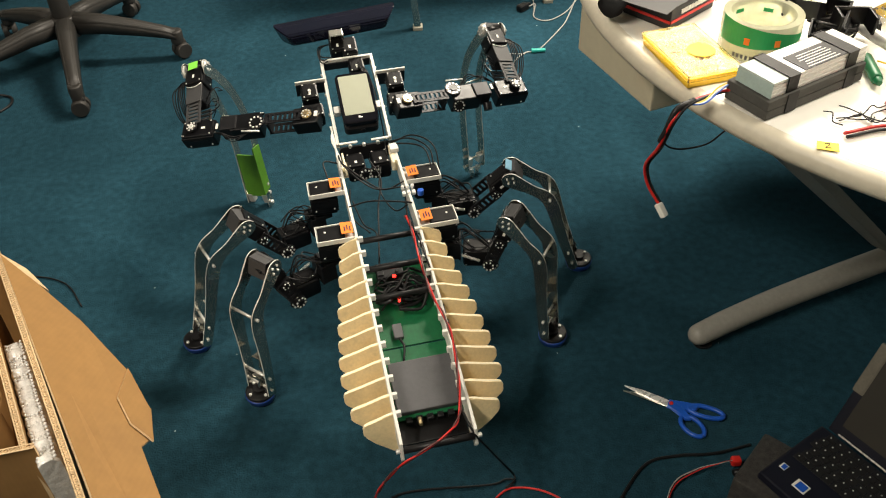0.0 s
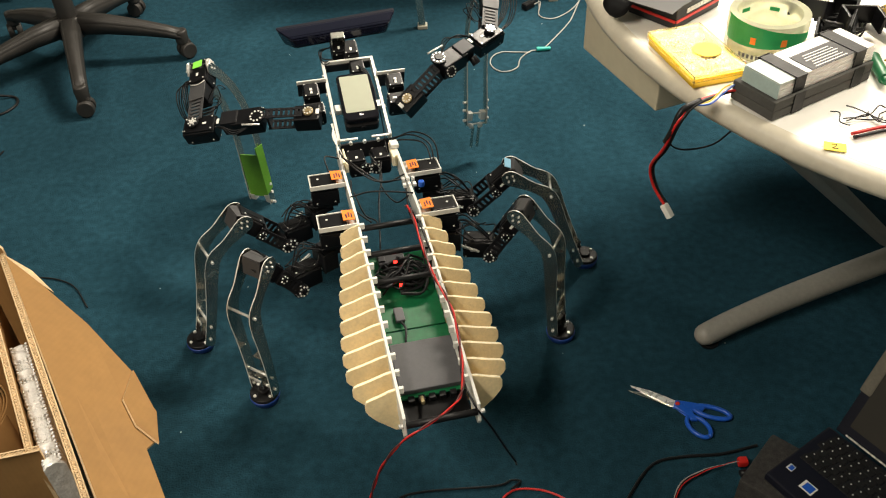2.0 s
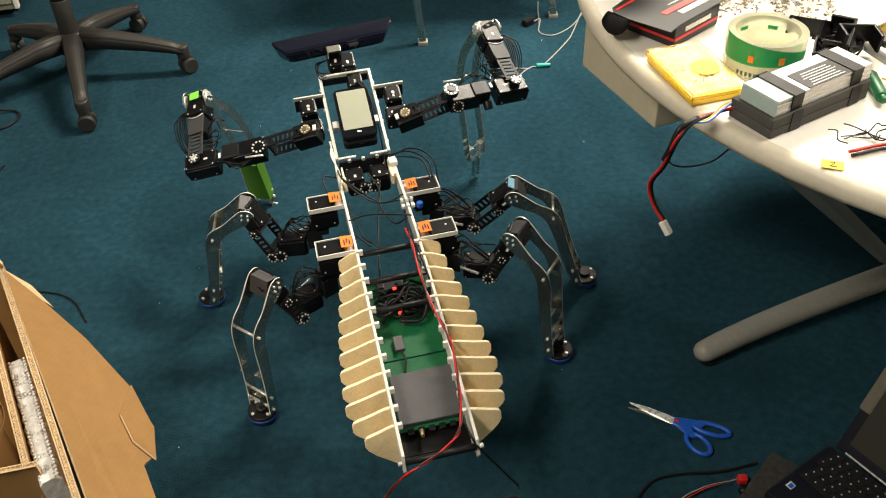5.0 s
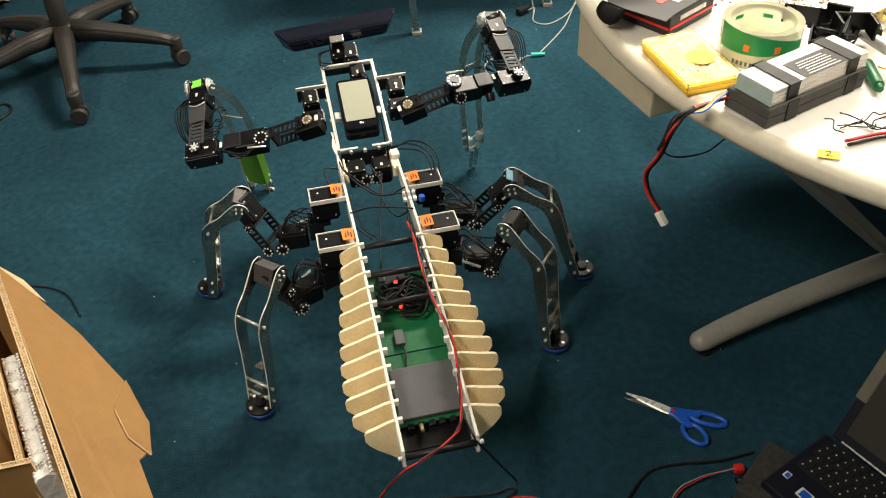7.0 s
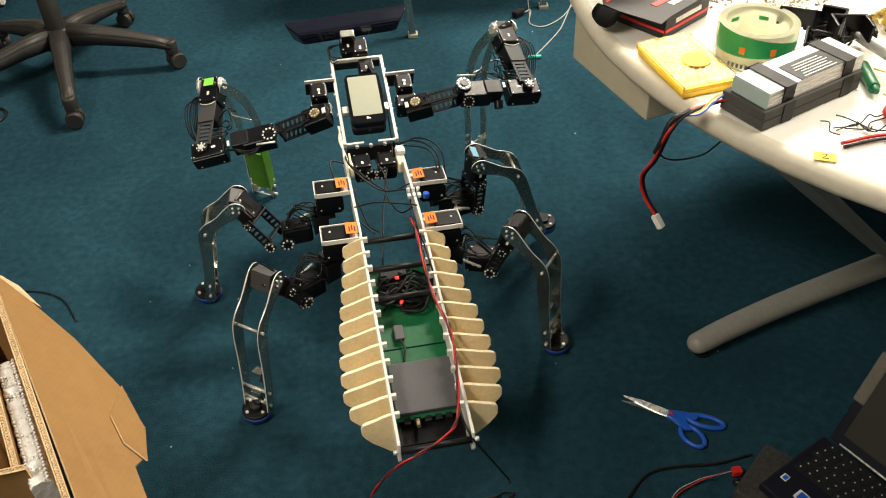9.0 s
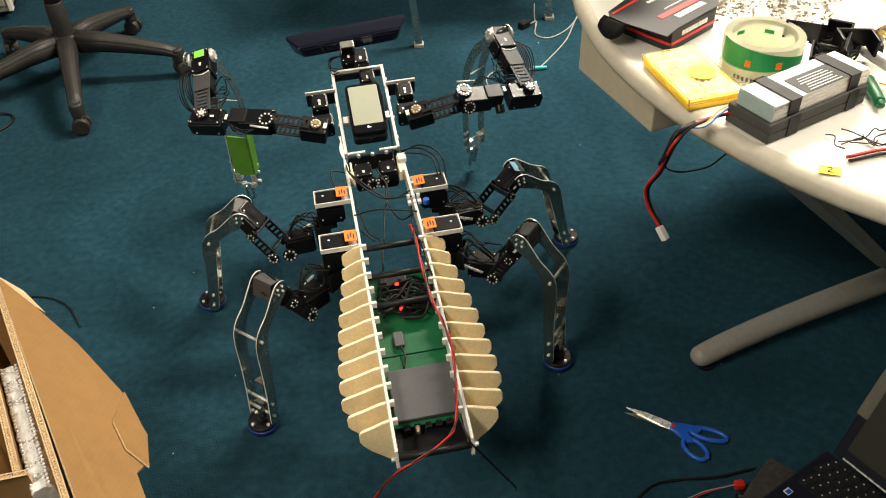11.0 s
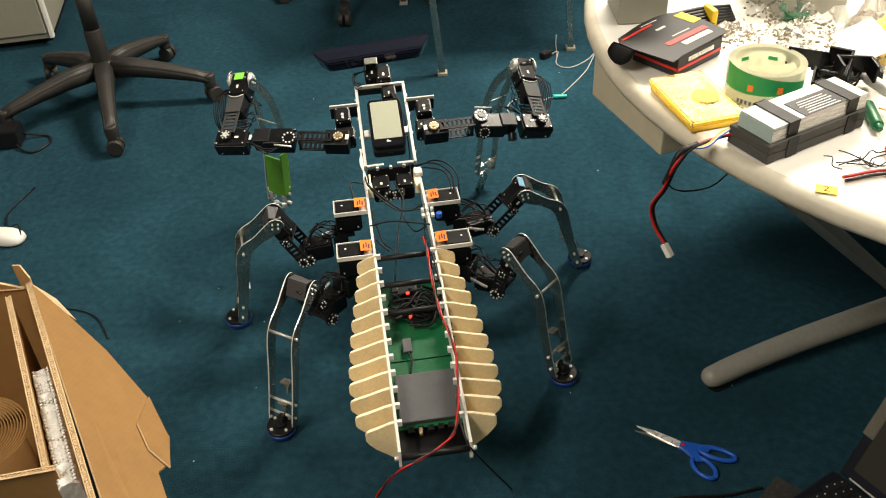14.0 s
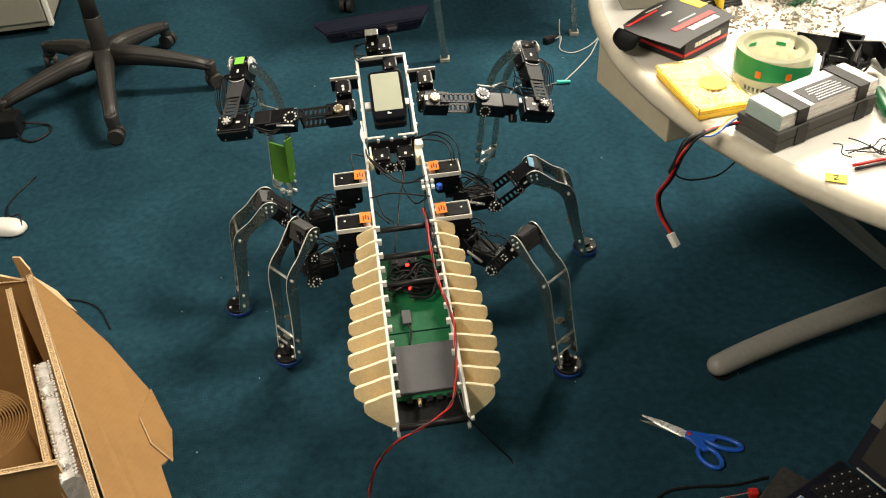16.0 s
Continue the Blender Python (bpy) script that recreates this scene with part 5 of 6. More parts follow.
for k in range(5):
    a = BASE_A + 72 * k
    m = pose(0, 0, 0, 0, 0, a)
    bm = B()
    secs = ((0.03, 0.138, 0.030, 0.030), (0.12, 0.130, 0.026, 0.027), (0.22, 0.112, 0.023, 0.022), (0.30, 0.094, 0.021, 0.017), (0.345, 0.080, 0.021, 0.014))
    rings = []
    for x, z, w, h in secs:
        rings.append([bm.verts.new((x, yy * w, z + zz * h)) for yy, zz in ((-1, -1), (1, -1), (1, .35), (.62, 1), (-.62, 1), (-1, .35))])
    for u, w in zip(rings, rings[1:]):
        for j in range(6):
            bm.faces.new((u[j], u[(j + 1) % 6], w[(j + 1) % 6], w[j]))
    bm.faces.new(rings[0][::-1])
    bm.faces.new(rings[-1])
    bmesh.ops.recalc_face_normals(bm, faces=bm.faces)
    es = [e for e in bm.edges if len(e.link_faces) == 2 and e.calc_face_angle(0) > 0.35]
    bmesh.ops.bevel(bm, geom=es, offset=0.004, segments=3, affect="EDGES")
    for f in bm.faces:
        f.smooth = True
    cyl(bm, (0.338, 0, 0.050), (0.338, 0, 0.096), 0.0205, seg=20, bev=0.006)
    arm = part("star_arm", bm, CHAIR, chair, "", m)
    bm = B()
    cyl(bm, (0.338, 0, 0.045), (0.338, 0, 0.085), 0.012, seg=14)
    wheel_turn = pose(0.345, 0, 0, 0, 0, 40 + 55 * k)
    for d in (-1, 1):
        cyl(bm, (0, d * 0.005, 0.0275), (0, d * 0.023, 0.0275), 0.027, 0.025, seg=24, bev=0.003, m=wheel_turn)
    box(bm, (0, 0, 0.046), (0.036, 0.022, 0.030), 0, 0.008, wheel_turn)
    part("caster", bm, CHAIR, arm)

# second chair and metal table legs at the back
chair2 = thing("far_chair", "dark star base of an office chair standing far off", "chair", pose(-0.345, 3.467, 0))
for k in range(5):
    m = pose(0, 0, 0, 0, 0, 262 + 72 * k)
    bm = B()
    tube(bm, [(0.03, 0, 0.13), (0.17, 0, 0.115), (0.31, 0, 0.085)], 0.026, 10, r1=0.017)
    arm = part("star_arm", bm, CHAIR, chair2, "", m)
    bm = B()
    for d in (-1, 1):
        cyl(bm, (0.325, d * 0.005, 0.028), (0.325, d * 0.023, 0.028), 0.0275, seg=20, bev=0.003)
    box(bm, (0.32, 0, 0.06), (0.036, 0.03, 0.04), 0, 0.008)
    part("caster", bm, CHAIR, arm)
bm = B()
cyl(bm, (0, 0, 0.11), (0, 0, 0.45), 0.03, seg=20)
part("gas_column", bm, CHAIR, chair2)
desk = thing("far_desk", "grey desk with slim metal legs at the back of the room", "desk")
bm = B()
box(bm, (0.22, 3.36, 0.735), (0.86, 1.02, 0.03), 0, 0.004)
part("desktop", bm, CABINET, desk)
for x, y, lean in ((-0.015, 2.70, -5), (0.448, 2.86, -4), (-0.17, 3.34, 0.0), (0.60, 3.80, 0.0)):
    bm = B()
    box(bm, (0, 0, 0.36), (0.022, 0.022, 0.715), 0, 0.003, pose(x, y, 0.006, 0, lean, 0))
    lg = part("leg", bm, ALU_DARK, desk)
    bm = B()
    box(bm, (x, y, 0.006), (0.033, 0.033, 0.012), 0, 0.002)
    part("leg_foot", bm, CABINET, lg)

# filing cabinet, adapter, mouse
cab = thing("filing_cabinet", "beige metal filing cabinet standing on the carpet", "cabinet", pose(-1.50, 3.065, 0, 0, 0, 12))
bm = B()
box(bm, (-0.24, 0.30, 0.36), (0.46, 0.58, 0.66), 0, 0.003)
part("body", bm, CABINET, cab)
bm = B()
box(bm, (-0.24, 0.32, 0.018), (0.44, 0.52, 0.034))
part("plinth", bm, PLASTIC, cab)
for z in (0.20, 0.52):
    bm = B()
    box(bm, (-0.24, 0.004, z), (0.44, 0.012, 0.29), 0, 0.003)
    part("drawer_front", bm, CABINET, cab)
bm = B()
box(bm, (-0.006, 0.016, 0.36), (0.014, 0.03, 0.655), 0, 0.002)
part("corner_trim", bm, WHITE_RAIL, cab)
ad = thing("power_adapter", "black power adapter with a cable on the carpet", "adapter", pose(-1.43, 2.33, 0, 0, 0, 8))
bm = B()
box(bm, (0, 0, 0.032), (0.16, 0.075, 0.062), 0, 0.006)
part("body", bm, PLASTIC, ad)
bm = B()
tube(bm, [(0.06, -0.02, 0.02), (0.09, -0.06, 0.005), (0.13, -0.075, 0.004), (0.165, -0.03, 0.004), (0.15, 0.02, 0.004), (0.08, 0.02, 0.02)], 0.004, 8)
part("cable", bm, RUBBER, ad)
mouse = thing("computer_mouse", "white computer mouse with a dark cable on the carpet", "mouse", pose(-1.20, 1.818, 0, 0, 0, 82))
bm = B()
bmesh.ops.create_uvsphere(bm, u_segments=28, v_segments=16, radius=1)
for v in bm.verts:
    x, y, z = v.co
    x, y = (math.copysign(abs(a) ** 0.7, a) for a in (x, y))
    v.co = (x * 0.031, y * 0.056, max(0.004, 0.010 + z * 0.026))
for f in bm.faces:
    f.smooth = True
part("shell", bm, WHITE, mouse)
bm = B()
tube(bm, [(0.0, -0.05, 0.022), (0.03, -0.03, 0.034), (0.05, 0.02, 0.010), (0.12, 0.06, 0.004), (0.25, 0.05, 0.004)], 0.0022, 6)
part("cable", bm, RUBBER, mouse)

# ---------------------------------------------------------------- open cardboard box at the near left
cbox = thing("cardboard_box", "open brown corrugated cardboard box with torn flaps on the carpet", "box")


def wavy_edge(bm, a, b, thick, mi):
    """The cut edge of corrugated board: liners with flutes between, from a to b."""
    a, b = Vector(a), Vector(b)
    n = max(6, int((b - a).length / 0.006))
    d = (b - a).normalized()
    side = d.cross(Z).normalized() * thick / 2
    for sgn in (-1, 1):
        q = [a + side * sgn, b + side * sgn]
        tube(bm, q, 0.0013, 4, mi, n=1)
    pts = [a + (b - a) * (k / (2 * n)) + side * (0.85 if k % 2 else -0.85) for k in range(2 * n + 1)]
    tube(bm, pts, 0.0008, 4, mi, n=1)


def board(bm, pts, t, mi=0):
    """A slab of board: corners in order, thickened to t."""
    p = [Vector(q) for q in pts]
    nrm = (p[1] - p[0]).cross(p[2] - p[0]).normalized() * t / 2
    lo = [bm.verts.new(q - nrm) for q in p]
    hi = [bm.verts.new(q + nrm) for q in p]
    n = len(p)
    bm.faces.new(lo[::-1]).material_index = mi
    bm.faces.new(hi).material_index = mi
    for i in range(n):
        bm.faces.new((lo[i], lo[(i + 1) % n], hi[(i + 1) % n], hi[i])).material_index = 1
    bmesh.ops.recalc_face_normals(bm, faces=bm.faces)


H0 = 0.40
for nm, pts in (("outer_wall", [(-0.752, 1.150, 0.0), (-0.450, 0.616, 0.0), (-0.450, 0.616, H0), (-0.752, 1.150, H0)]),
                ("inner_wall", [(-0.790, 1.128, 0.05), (-0.563, 0.722, 0.05), (-0.571, 0.735, H0 - 0.003), (-0.776, 1.116, H0 - 0.003)]),
                ("back_wall", [(-0.757, 1.150, 0.0), (-1.16, 1.10, 0.0), (-1.16, 1.10, H0 + 0.004), (-0.80, 1.147, H0 + 0.004), (-0.762, 1.150, H0 - 0.012)]),
                ("front_wall", [(-0.556, 0.737, 0.0), (-0.96, 0.655, 0.0), (-0.96, 0.655, H0 - 0.002), (-0.558, 0.737, H0 - 0.002)]),
                ("far_wall", [(-1.16, 1.10, 0.0), (-0.96, 0.655, 0.0), (-0.96, 0.655, H0), (-1.16, 1.10, H0)]),
                ("bottom", [(-0.757, 1.148, 0.004), (-0.455, 0.62, 0.004), (-0.96, 0.655, 0.004), (-1.16, 1.10, 0.004)])):
    bm = B()
    board(bm, pts, 0.005)
    w = part(nm, bm, [CARD, CARD_EDGE], cbox)
    if nm != "bottom":
        bm = B()
        a, b = Vector(pts[-1]), Vector(pts[2])
        wavy_edge(bm, a + V(0, 0, 0.0015), b + V(0, 0, 0.0018), 0.0078, 0)
        part("cut_edge", bm, CARD_EDGE, w)
bm = B()
board(bm, [(-0.742, 1.14, 0.402), (-0.436, 0.615, 0.402), (-0.3461, 0.5544, 0.372), (-0.3797, 0.6649, 0.344), (-0.4356, 0.7713, 0.3364), (-0.4307, 0.8044, 0.3157), (-0.451, 0.868, 0.3005), (-0.4751, 0.8996, 0.3044), (-0.496, 0.9381, 0.3021), (-0.5949, 1.0362, 0.3338), (-0.6818, 1.1018, 0.3719)], 0.005)
fl = part("open_flap", bm, [CARD, CARD_EDGE], cbox, "brown flap folded outwards with a torn corner")
fold = [Vector(p) for p in ((-0.690, 1.070, 0.3905), (-0.605, 0.960, 0.3600), (-0.520, 0.850, 0.3515), (-0.452, 0.775, 0.3445))]
bm = B()
tube(bm, fold, 0.0013, 6)
part("crease", bm, CARD, fl)
bm = B()
board(bm, [(-0.5034, 0.949, 0.3103), (-0.4495, 0.8633, 0.3093), (-0.424, 0.7894, 0.3254), (-0.4581, 0.8111, 0.3424), (-0.49, 0.8625, 0.3427)], 0.003)
part("torn_corner", bm, [CARD, CARD_EDGE], fl)
bm = B()
board(bm, [(-0.755, 1.155, 0.398), (-0.705, 1.135, 0.372), (-0.662, 1.098, 0.352), (-0.722, 1.118, 0.395)], 0.003)
part("torn_strip", bm, [CARD_EDGE, CARD_EDGE], fl)
bm = B()
board(bm, [(-0.775, 1.165, 0.36), (-0.748, 1.150, 0.36), (-0.745, 1.150, 0.412), (-0.768, 1.172, 0.424), (-0.785, 1.178, 0.42)], 0.003)
part("torn_corner", bm, [CARD, CARD_EDGE], cbox)
wrap = thing("bubble_wrap", "strip of clear bubble wrap stuffed between cardboard walls", "bubble wrap")
bm = B()
random.seed(3)
n = 60
dirv = Vector((0.478, -0.878, 0))
side = dirv.cross(Z)
ring = []
for i in range(n + 1):
    p = Vector((-0.656, 0.960, 0)) + dirv * (0.26 * i / n)
    w = 0.003 * noise.noise(Vector((i * 0.4, 2.0, 1.0)))
    top = 0.376 + 0.006 * noise.noise(Vector((i * 0.3, 5.0, 1.0)))
    ring.append([bm.verts.new(p + side * q + V(0, 0, z)) for q, z in ((0.026 + w, 0.12), (0.027 + w, top - 0.006), (0.022 + w, top), (0.008 + w, top + 0.001), (-0.002 - w, top - 0.008), (-0.004 - w, 0.12))])
for i in range(n):
    for j in range(6):
        f = bm.faces.new((ring[i][j], ring[i + 1][j], ring[i + 1][(j + 1) % 6], ring[i][(j + 1) % 6]))
        f.smooth = True
bm.faces.new(ring[0])
bm.faces.new(ring[-1][::-1])
bmesh.ops.recalc_face_normals(bm, faces=bm.faces)
part("sheet", bm, BUBBLE, wrap)
bm = B()
for i in range(36):
    for j in range(5):
        c = Vector((-0.656, 0.960, 0.3755)) + dirv * (0.26 * (i + 0.5 * (j % 2) + random.uniform(-.15, .15)) / 36) + side * (0.0235 - 0.0055 * j) + V(0, 0, random.uniform(-0.0015, 0.0))
        bmesh.ops.create_icosphere(bm, subdivisions=1, radius=0.0027, matrix=Matrix.Translation(c))
for f in bm.faces:
    f.smooth = True
tagged(part("bubble_texture", bm, BUBBLE, wrap), kind="stuff")
paper = thing("paper_roll", "roll of brown corrugated paper standing in the box", "paper roll", pose(-0.762, 0.862, 0.008))
bm = B()
spiral = []
for k in range(0, 15 * 40 + 1):
    a = k * math.tau / 40
    rr = 0.020 + 0.0046 * a / math.tau
    spiral.append((rr * math.cos(a), rr * math.sin(a)))
lo = [bm.verts.new((x, y, 0.0)) for x, y in spiral]
hi = [bm.verts.new((x, y, 0.315 + 0.003 * math.sin(0.31 * i))) for i, (x, y) in enumerate(spiral)]
for i in range(len(spiral) - 1):
    f = bm.faces.new((lo[i], lo[i + 1], hi[i + 1], hi[i]))
    f.smooth = True
bmesh.ops.recalc_face_normals(bm, faces=bm.faces)
bmesh.ops.solidify(bm, geom=bm.faces[:], thickness=0.0022)
part("rolled_sheet", bm, CARD, paper)
bc = thing("floor_cable", "thin black cable curving over the carpet", "cable", None, "floor cables")
bm = B()
tube(bm, [(-0.80, 1.42, 0.003), (-0.86, 1.50, 0.003), (-0.95, 1.53, 0.003), (-1.04, 1.50, 0.003), (-1.25, 1.50, 0.003)], 0.0018, 6)
part("strand", bm, RUBBER, bc)

# ---------------------------------------------------------------- scissors
sc = thing("scissors", "blue-handled steel scissors lying slightly open on the carpet", "scissors", pose(0.448, 1.056, 0.004, 0, 0, -28))
for k, ang in enumerate((0.0, -7.0)):
    m = pose(0, 0, 0.0025 * k, 0, 0, ang)
    bm = B()
    prism(bm, [(0.012, -0.008), (0.012, 0.008), (-0.02, 0.0085), (-0.06, 0.006), (-0.096, -0.001), (-0.092, -0.003), (-0.05, -0.005), (-0.02, -0.0065)], 0.0022, m, 0, None, 0.0004)
    part("blade", bm, [STEEL if k else ALU_DARK], sc)


def ring(bm, c, a, b, r, ang, m):
    """An oval finger loop."""
    pts = []
    for k in range(25):
        t = k * math.tau / 24
        x, y = a * math.cos(t), b * math.sin(t)
        pts.append(m @ Vector((c[0] + x * math.cos(ang) - y * math.sin(ang), c[1] + x * math.sin(ang) + y * math.cos(ang), 0.003)))
    tube(bm, pts, r, 10, n=1)


bm = B()
prism(bm, [(-0.004, -0.010), (-0.004, 0.010), (0.030, 0.016), (0.055, 0.022), (0.050, 0.006), (0.025, -0.006)], 0.008, pose(0, 0, 0.003), 0, None, 0.002)
ring(bm, (0.067, 0.010), 0.034, 0.0125, 0.0048, 0.10, Matrix())
part("handle", bm, SCI_BLUE, sc)
bm = B()
prism(bm, [(-0.004, -0.009), (0.010, 0.008), (0.034, -0.006), (0.046, -0.022), (0.036, -0.026), (0.020, -0.014)], 0.008, pose(0, 0, 0.004), 0, None, 0.002)
ring(bm, (0.052, -0.034), 0.027, 0.0165, 0.0046, -0.55, Matrix())
part("handle", bm, SCI_BLUE, sc)
bm = B()
cyl(bm, (0.002, 0, 0.006), (0.002, 0, 0.0095), 0.0042, seg=14, bev=0.0008)
part("pivot_screw", bm, RED, sc)

# ---------------------------------------------------------------- laptop on a foam block, cables
foam = thing("foam_block", "dark speckled foam block under the laptop on the carpet", "foam block", pose(0.532, 0.876, 0, 0, 0, -43.4))
bm = B()
box(bm, (0.095, 0.0, 0.044), (0.19, 0.125, 0.086), 0, 0.005)
part("block", bm, FOAM, foam)
lap = thing("laptop", "open navy netbook with black keys resting on a foam block", "laptop", None)
bm = B()
box(bm, (0.083, -0.135, 0.009), (0.166, 0.27, 0.017), 0, 0.004)
part("base", bm, LAPTOP, lap)
u, v = (Vector((0.691, 0.930, 0)) - Vector((0.528, 0.828, 0))).normalized(), None
v = Vector((u.y, -u.x, 0))
lap.matrix_basis = Matrix.Translation((0.528, 0.828, 0.0895)) @ Matrix((u, -v, Z)).transposed().to_4x4()
random.seed(8)
for r_ in range(6):
    for c_ in range(13):
        bm = B()
        kw = 0.0165
        box(bm, (0.078 + 0.0148 * r_, -0.022 - 0.0182 * c_ - 0.004 * (r_ % 3), 0.0192), (0.0135, kw, 0.003), 0, 0.001)
        key = part("key", bm, KEY, lap)
for r_ in range(6):
    for c_ in range(13):
        bm = B()
        box(bm, (0.079 + 0.0148 * r_, -0.020 - 0.0182 * c_ - 0.004 * (r_ % 3), 0.0210), (0.0022, 0.0022, 0.0005))
        part("key_mark", bm, WHITE, lap)
for x, y, w, h, mt in ((0.043, -0.018, 0.013, 0.011, WHITE), (0.034, -0.060, 0.020, 0.024, WHITE)):
    bm = B()
    box(bm, (x, y, 0.0178), (w, h, 0.0006))
    stk = part("badge", bm, mt, lap)
    bm = B()
    box(bm, (x, y - 0.001, 0.0183), (w * 0.75, h * 0.7, 0.0006))
    part("badge_print", bm, SCI_BLUE, stk)
# bright bar in place of the lamp reflection along the hinge
bm = B()
cyl(bm, (0.170, -0.03, 0.0200), (0.170, -0.245, 0.0200), 0.0017, seg=12)
part("silver_strip", bm, STEEL, lap)
tiltm = pose(0.178, -0.146, 0.014, 0, -66, 0)
bm = B()
box(bm, (0.090, 0, 0.004), (0.185, 0.272, 0.009), 0, 0.004, tiltm)
lid = part("lid", bm, LAPTOP, lap)
bm = B()
box(bm, (0.095, 0, 0.0092), (0.150, 0.236, 0.001), 0, 0, tiltm)
part("display", bm, LCD, lid)
bm = B()
box(bm, (0.135, 0.128, 0.0066), (0.100, 0.022, 0.0095), 0, 0.004, tiltm)
part("lid_corner", bm, LID_EDGE, lid)
pc = thing("floor_cable", "black power cord running over the carpet to the laptop", "cable", None, "floor cables")
bm = B()
tube(bm, [(0.22, 0.72, 0.004), (0.29, 0.815, 0.004), (0.322, 0.868, 0.004), (0.374, 0.926, 0.004), (0.435, 0.939, 0.004), (0.504, 0.940, 0.004), (0.575, 0.955, 0.004)], 0.0029, 8)
part("strand", bm, RUBBER, pc)
rc = thing("plug_lead", "twin lead ending in a red connector on the carpet", "cable")
for k, mt in enumerate((RED_WIRE, RUBBER, GREY_WIRE)):
    bm = B()
    tube(bm, [(0.36, 0.76, 0.004), (0.405, 0.864 + 0.003 * k, 0.008), (0.455, 0.897 + 0.002 * k, 0.012), (0.50, 0.907, 0.02), (0.525, 0.911, 0.022)], 0.0012, 6)
    part("wire", bm, mt, rc)
bm = B()
box(bm, (0.533, 0.913, 0.016), (0.018, 0.015, 0.016), 0, 0.004)
part("red_connector", bm, RED, rc)
bm = B()
cyl(bm, (0.525, 0.895, 0.006), (0.545, 0.898, 0.006), 0.006, seg=12)
part("black_collar", bm, RUBBER, rc)
# leads trailing from the robot's tail over the carpet
tl = thing("tail_lead", "red and black power lead looping over the carpet", "cable")
bm = B()
tube(bm, [(-0.10, 0.745, 0.05), (-0.125, 0.70, 0.006), (-0.05, 0.68, 0.004), (0.05, 0.80, 0.004), (0.093, 0.872, 0.004), (0.136, 0.889, 0.004), (0.204, 0.863, 0.004), (0.28, 0.77, 0.004)], 0.0021, 7)
part("red_wire", bm, RED_WIRE, tl)
bm = B()
tube(bm, [(0.110, 0.885, 0.012), (0.128, 0.905, 0.004), (0.110, 0.908, 0.004), (0.08, 0.898, 0.004), (-0.049, 0.894, 0.004), (-0.10, 0.878, 0.004), (-0.16, 0.82, 0.004), (-0.2, 0.7, 0.004)], 0.0021, 7)
part("black_wire", bm, RUBBER, tl)
# mains lead and teal plug at the back
ml = thing("audio_lead", "thin grey lead with a teal plug on the carpet", "cable")
bm = B()
tube(bm, [(0.56, 2.90, 0.003), (0.50, 2.73, 0.003), (0.474, 2.67, 0.003), (0.42, 2.58, 0.003), (0.365, 2.50, 0.004), (0.330, 2.495, 0.003), (0.291, 2.45, 0.003), (0.275, 2.395, 0.003), (0.239, 2.372, 0.003), (0.209, 2.386, 0.003), (0.193, 2.43, 0.003), (0.206, 2.475, 0.003), (0.236, 2.497, 0.003), (0.272, 2.493, 0.003), (0.325, 2.485, 0.003)], 0.0021, 7)
part("grey_wire", bm, GREY_WIRE, ml)
bm = B()
cyl(bm, (0.347, 2.497, 0.007), (0.392, 2.498, 0.007), 0.0075, 0.0055, seg=14, bev=0.001)
part("teal_plug", bm, TEAL_PLUG, ml)
m2 = thing("mains_plug", "black mains plug on a grey lead on the carpet", "plug")
bm = B()
box(bm, (0, 0, 0.012), (0.040, 0.026, 0.022), 0, 0.006, pose(0.352, 2.80, 0, 0, 0, 40))
box(bm, (0.026, 0, 0.012), (0.020, 0.014, 0.014), 0, 0.004, pose(0.352, 2.80, 0, 0, 0, 40))
part("plug_body", bm, PLASTIC, m2)
bm = B()
tube(bm, [(0.375, 2.80, 0.015), (0.40, 2.83, 0.006), (0.385, 2.74, 0.003), (0.43, 2.71, 0.003), (0.50, 2.77, 0.003), (0.555, 2.87, 0.003)], 0.0021, 7)
part("grey_wire", bm, GREY_WIRE, m2)
bm = B()
tube(bm, [(0.41, 2.98, 0.003), (0.40, 2.90, 0.003), (0.395, 2.83, 0.003), (0.39, 2.78, 0.003)], 0.0021, 7)
part("grey_wire", bm, GREY_WIRE, m2)
random.seed(31)
for k in range(18):
    lint = thing("lint_speck", "small pale speck of lint on the carpet", "lint", pose(random.uniform(-0.7, 0.6), random.uniform(0.85, 2.7), 0.0015, 0, 0, random.uniform(0, 180)), "lint specks")
    bm = B()
    box(bm, (0, 0, 0), (random.uniform(.0015, .004), .0013, .001), 0, 0.0004)
    part("speck", bm, WHITE, lint)


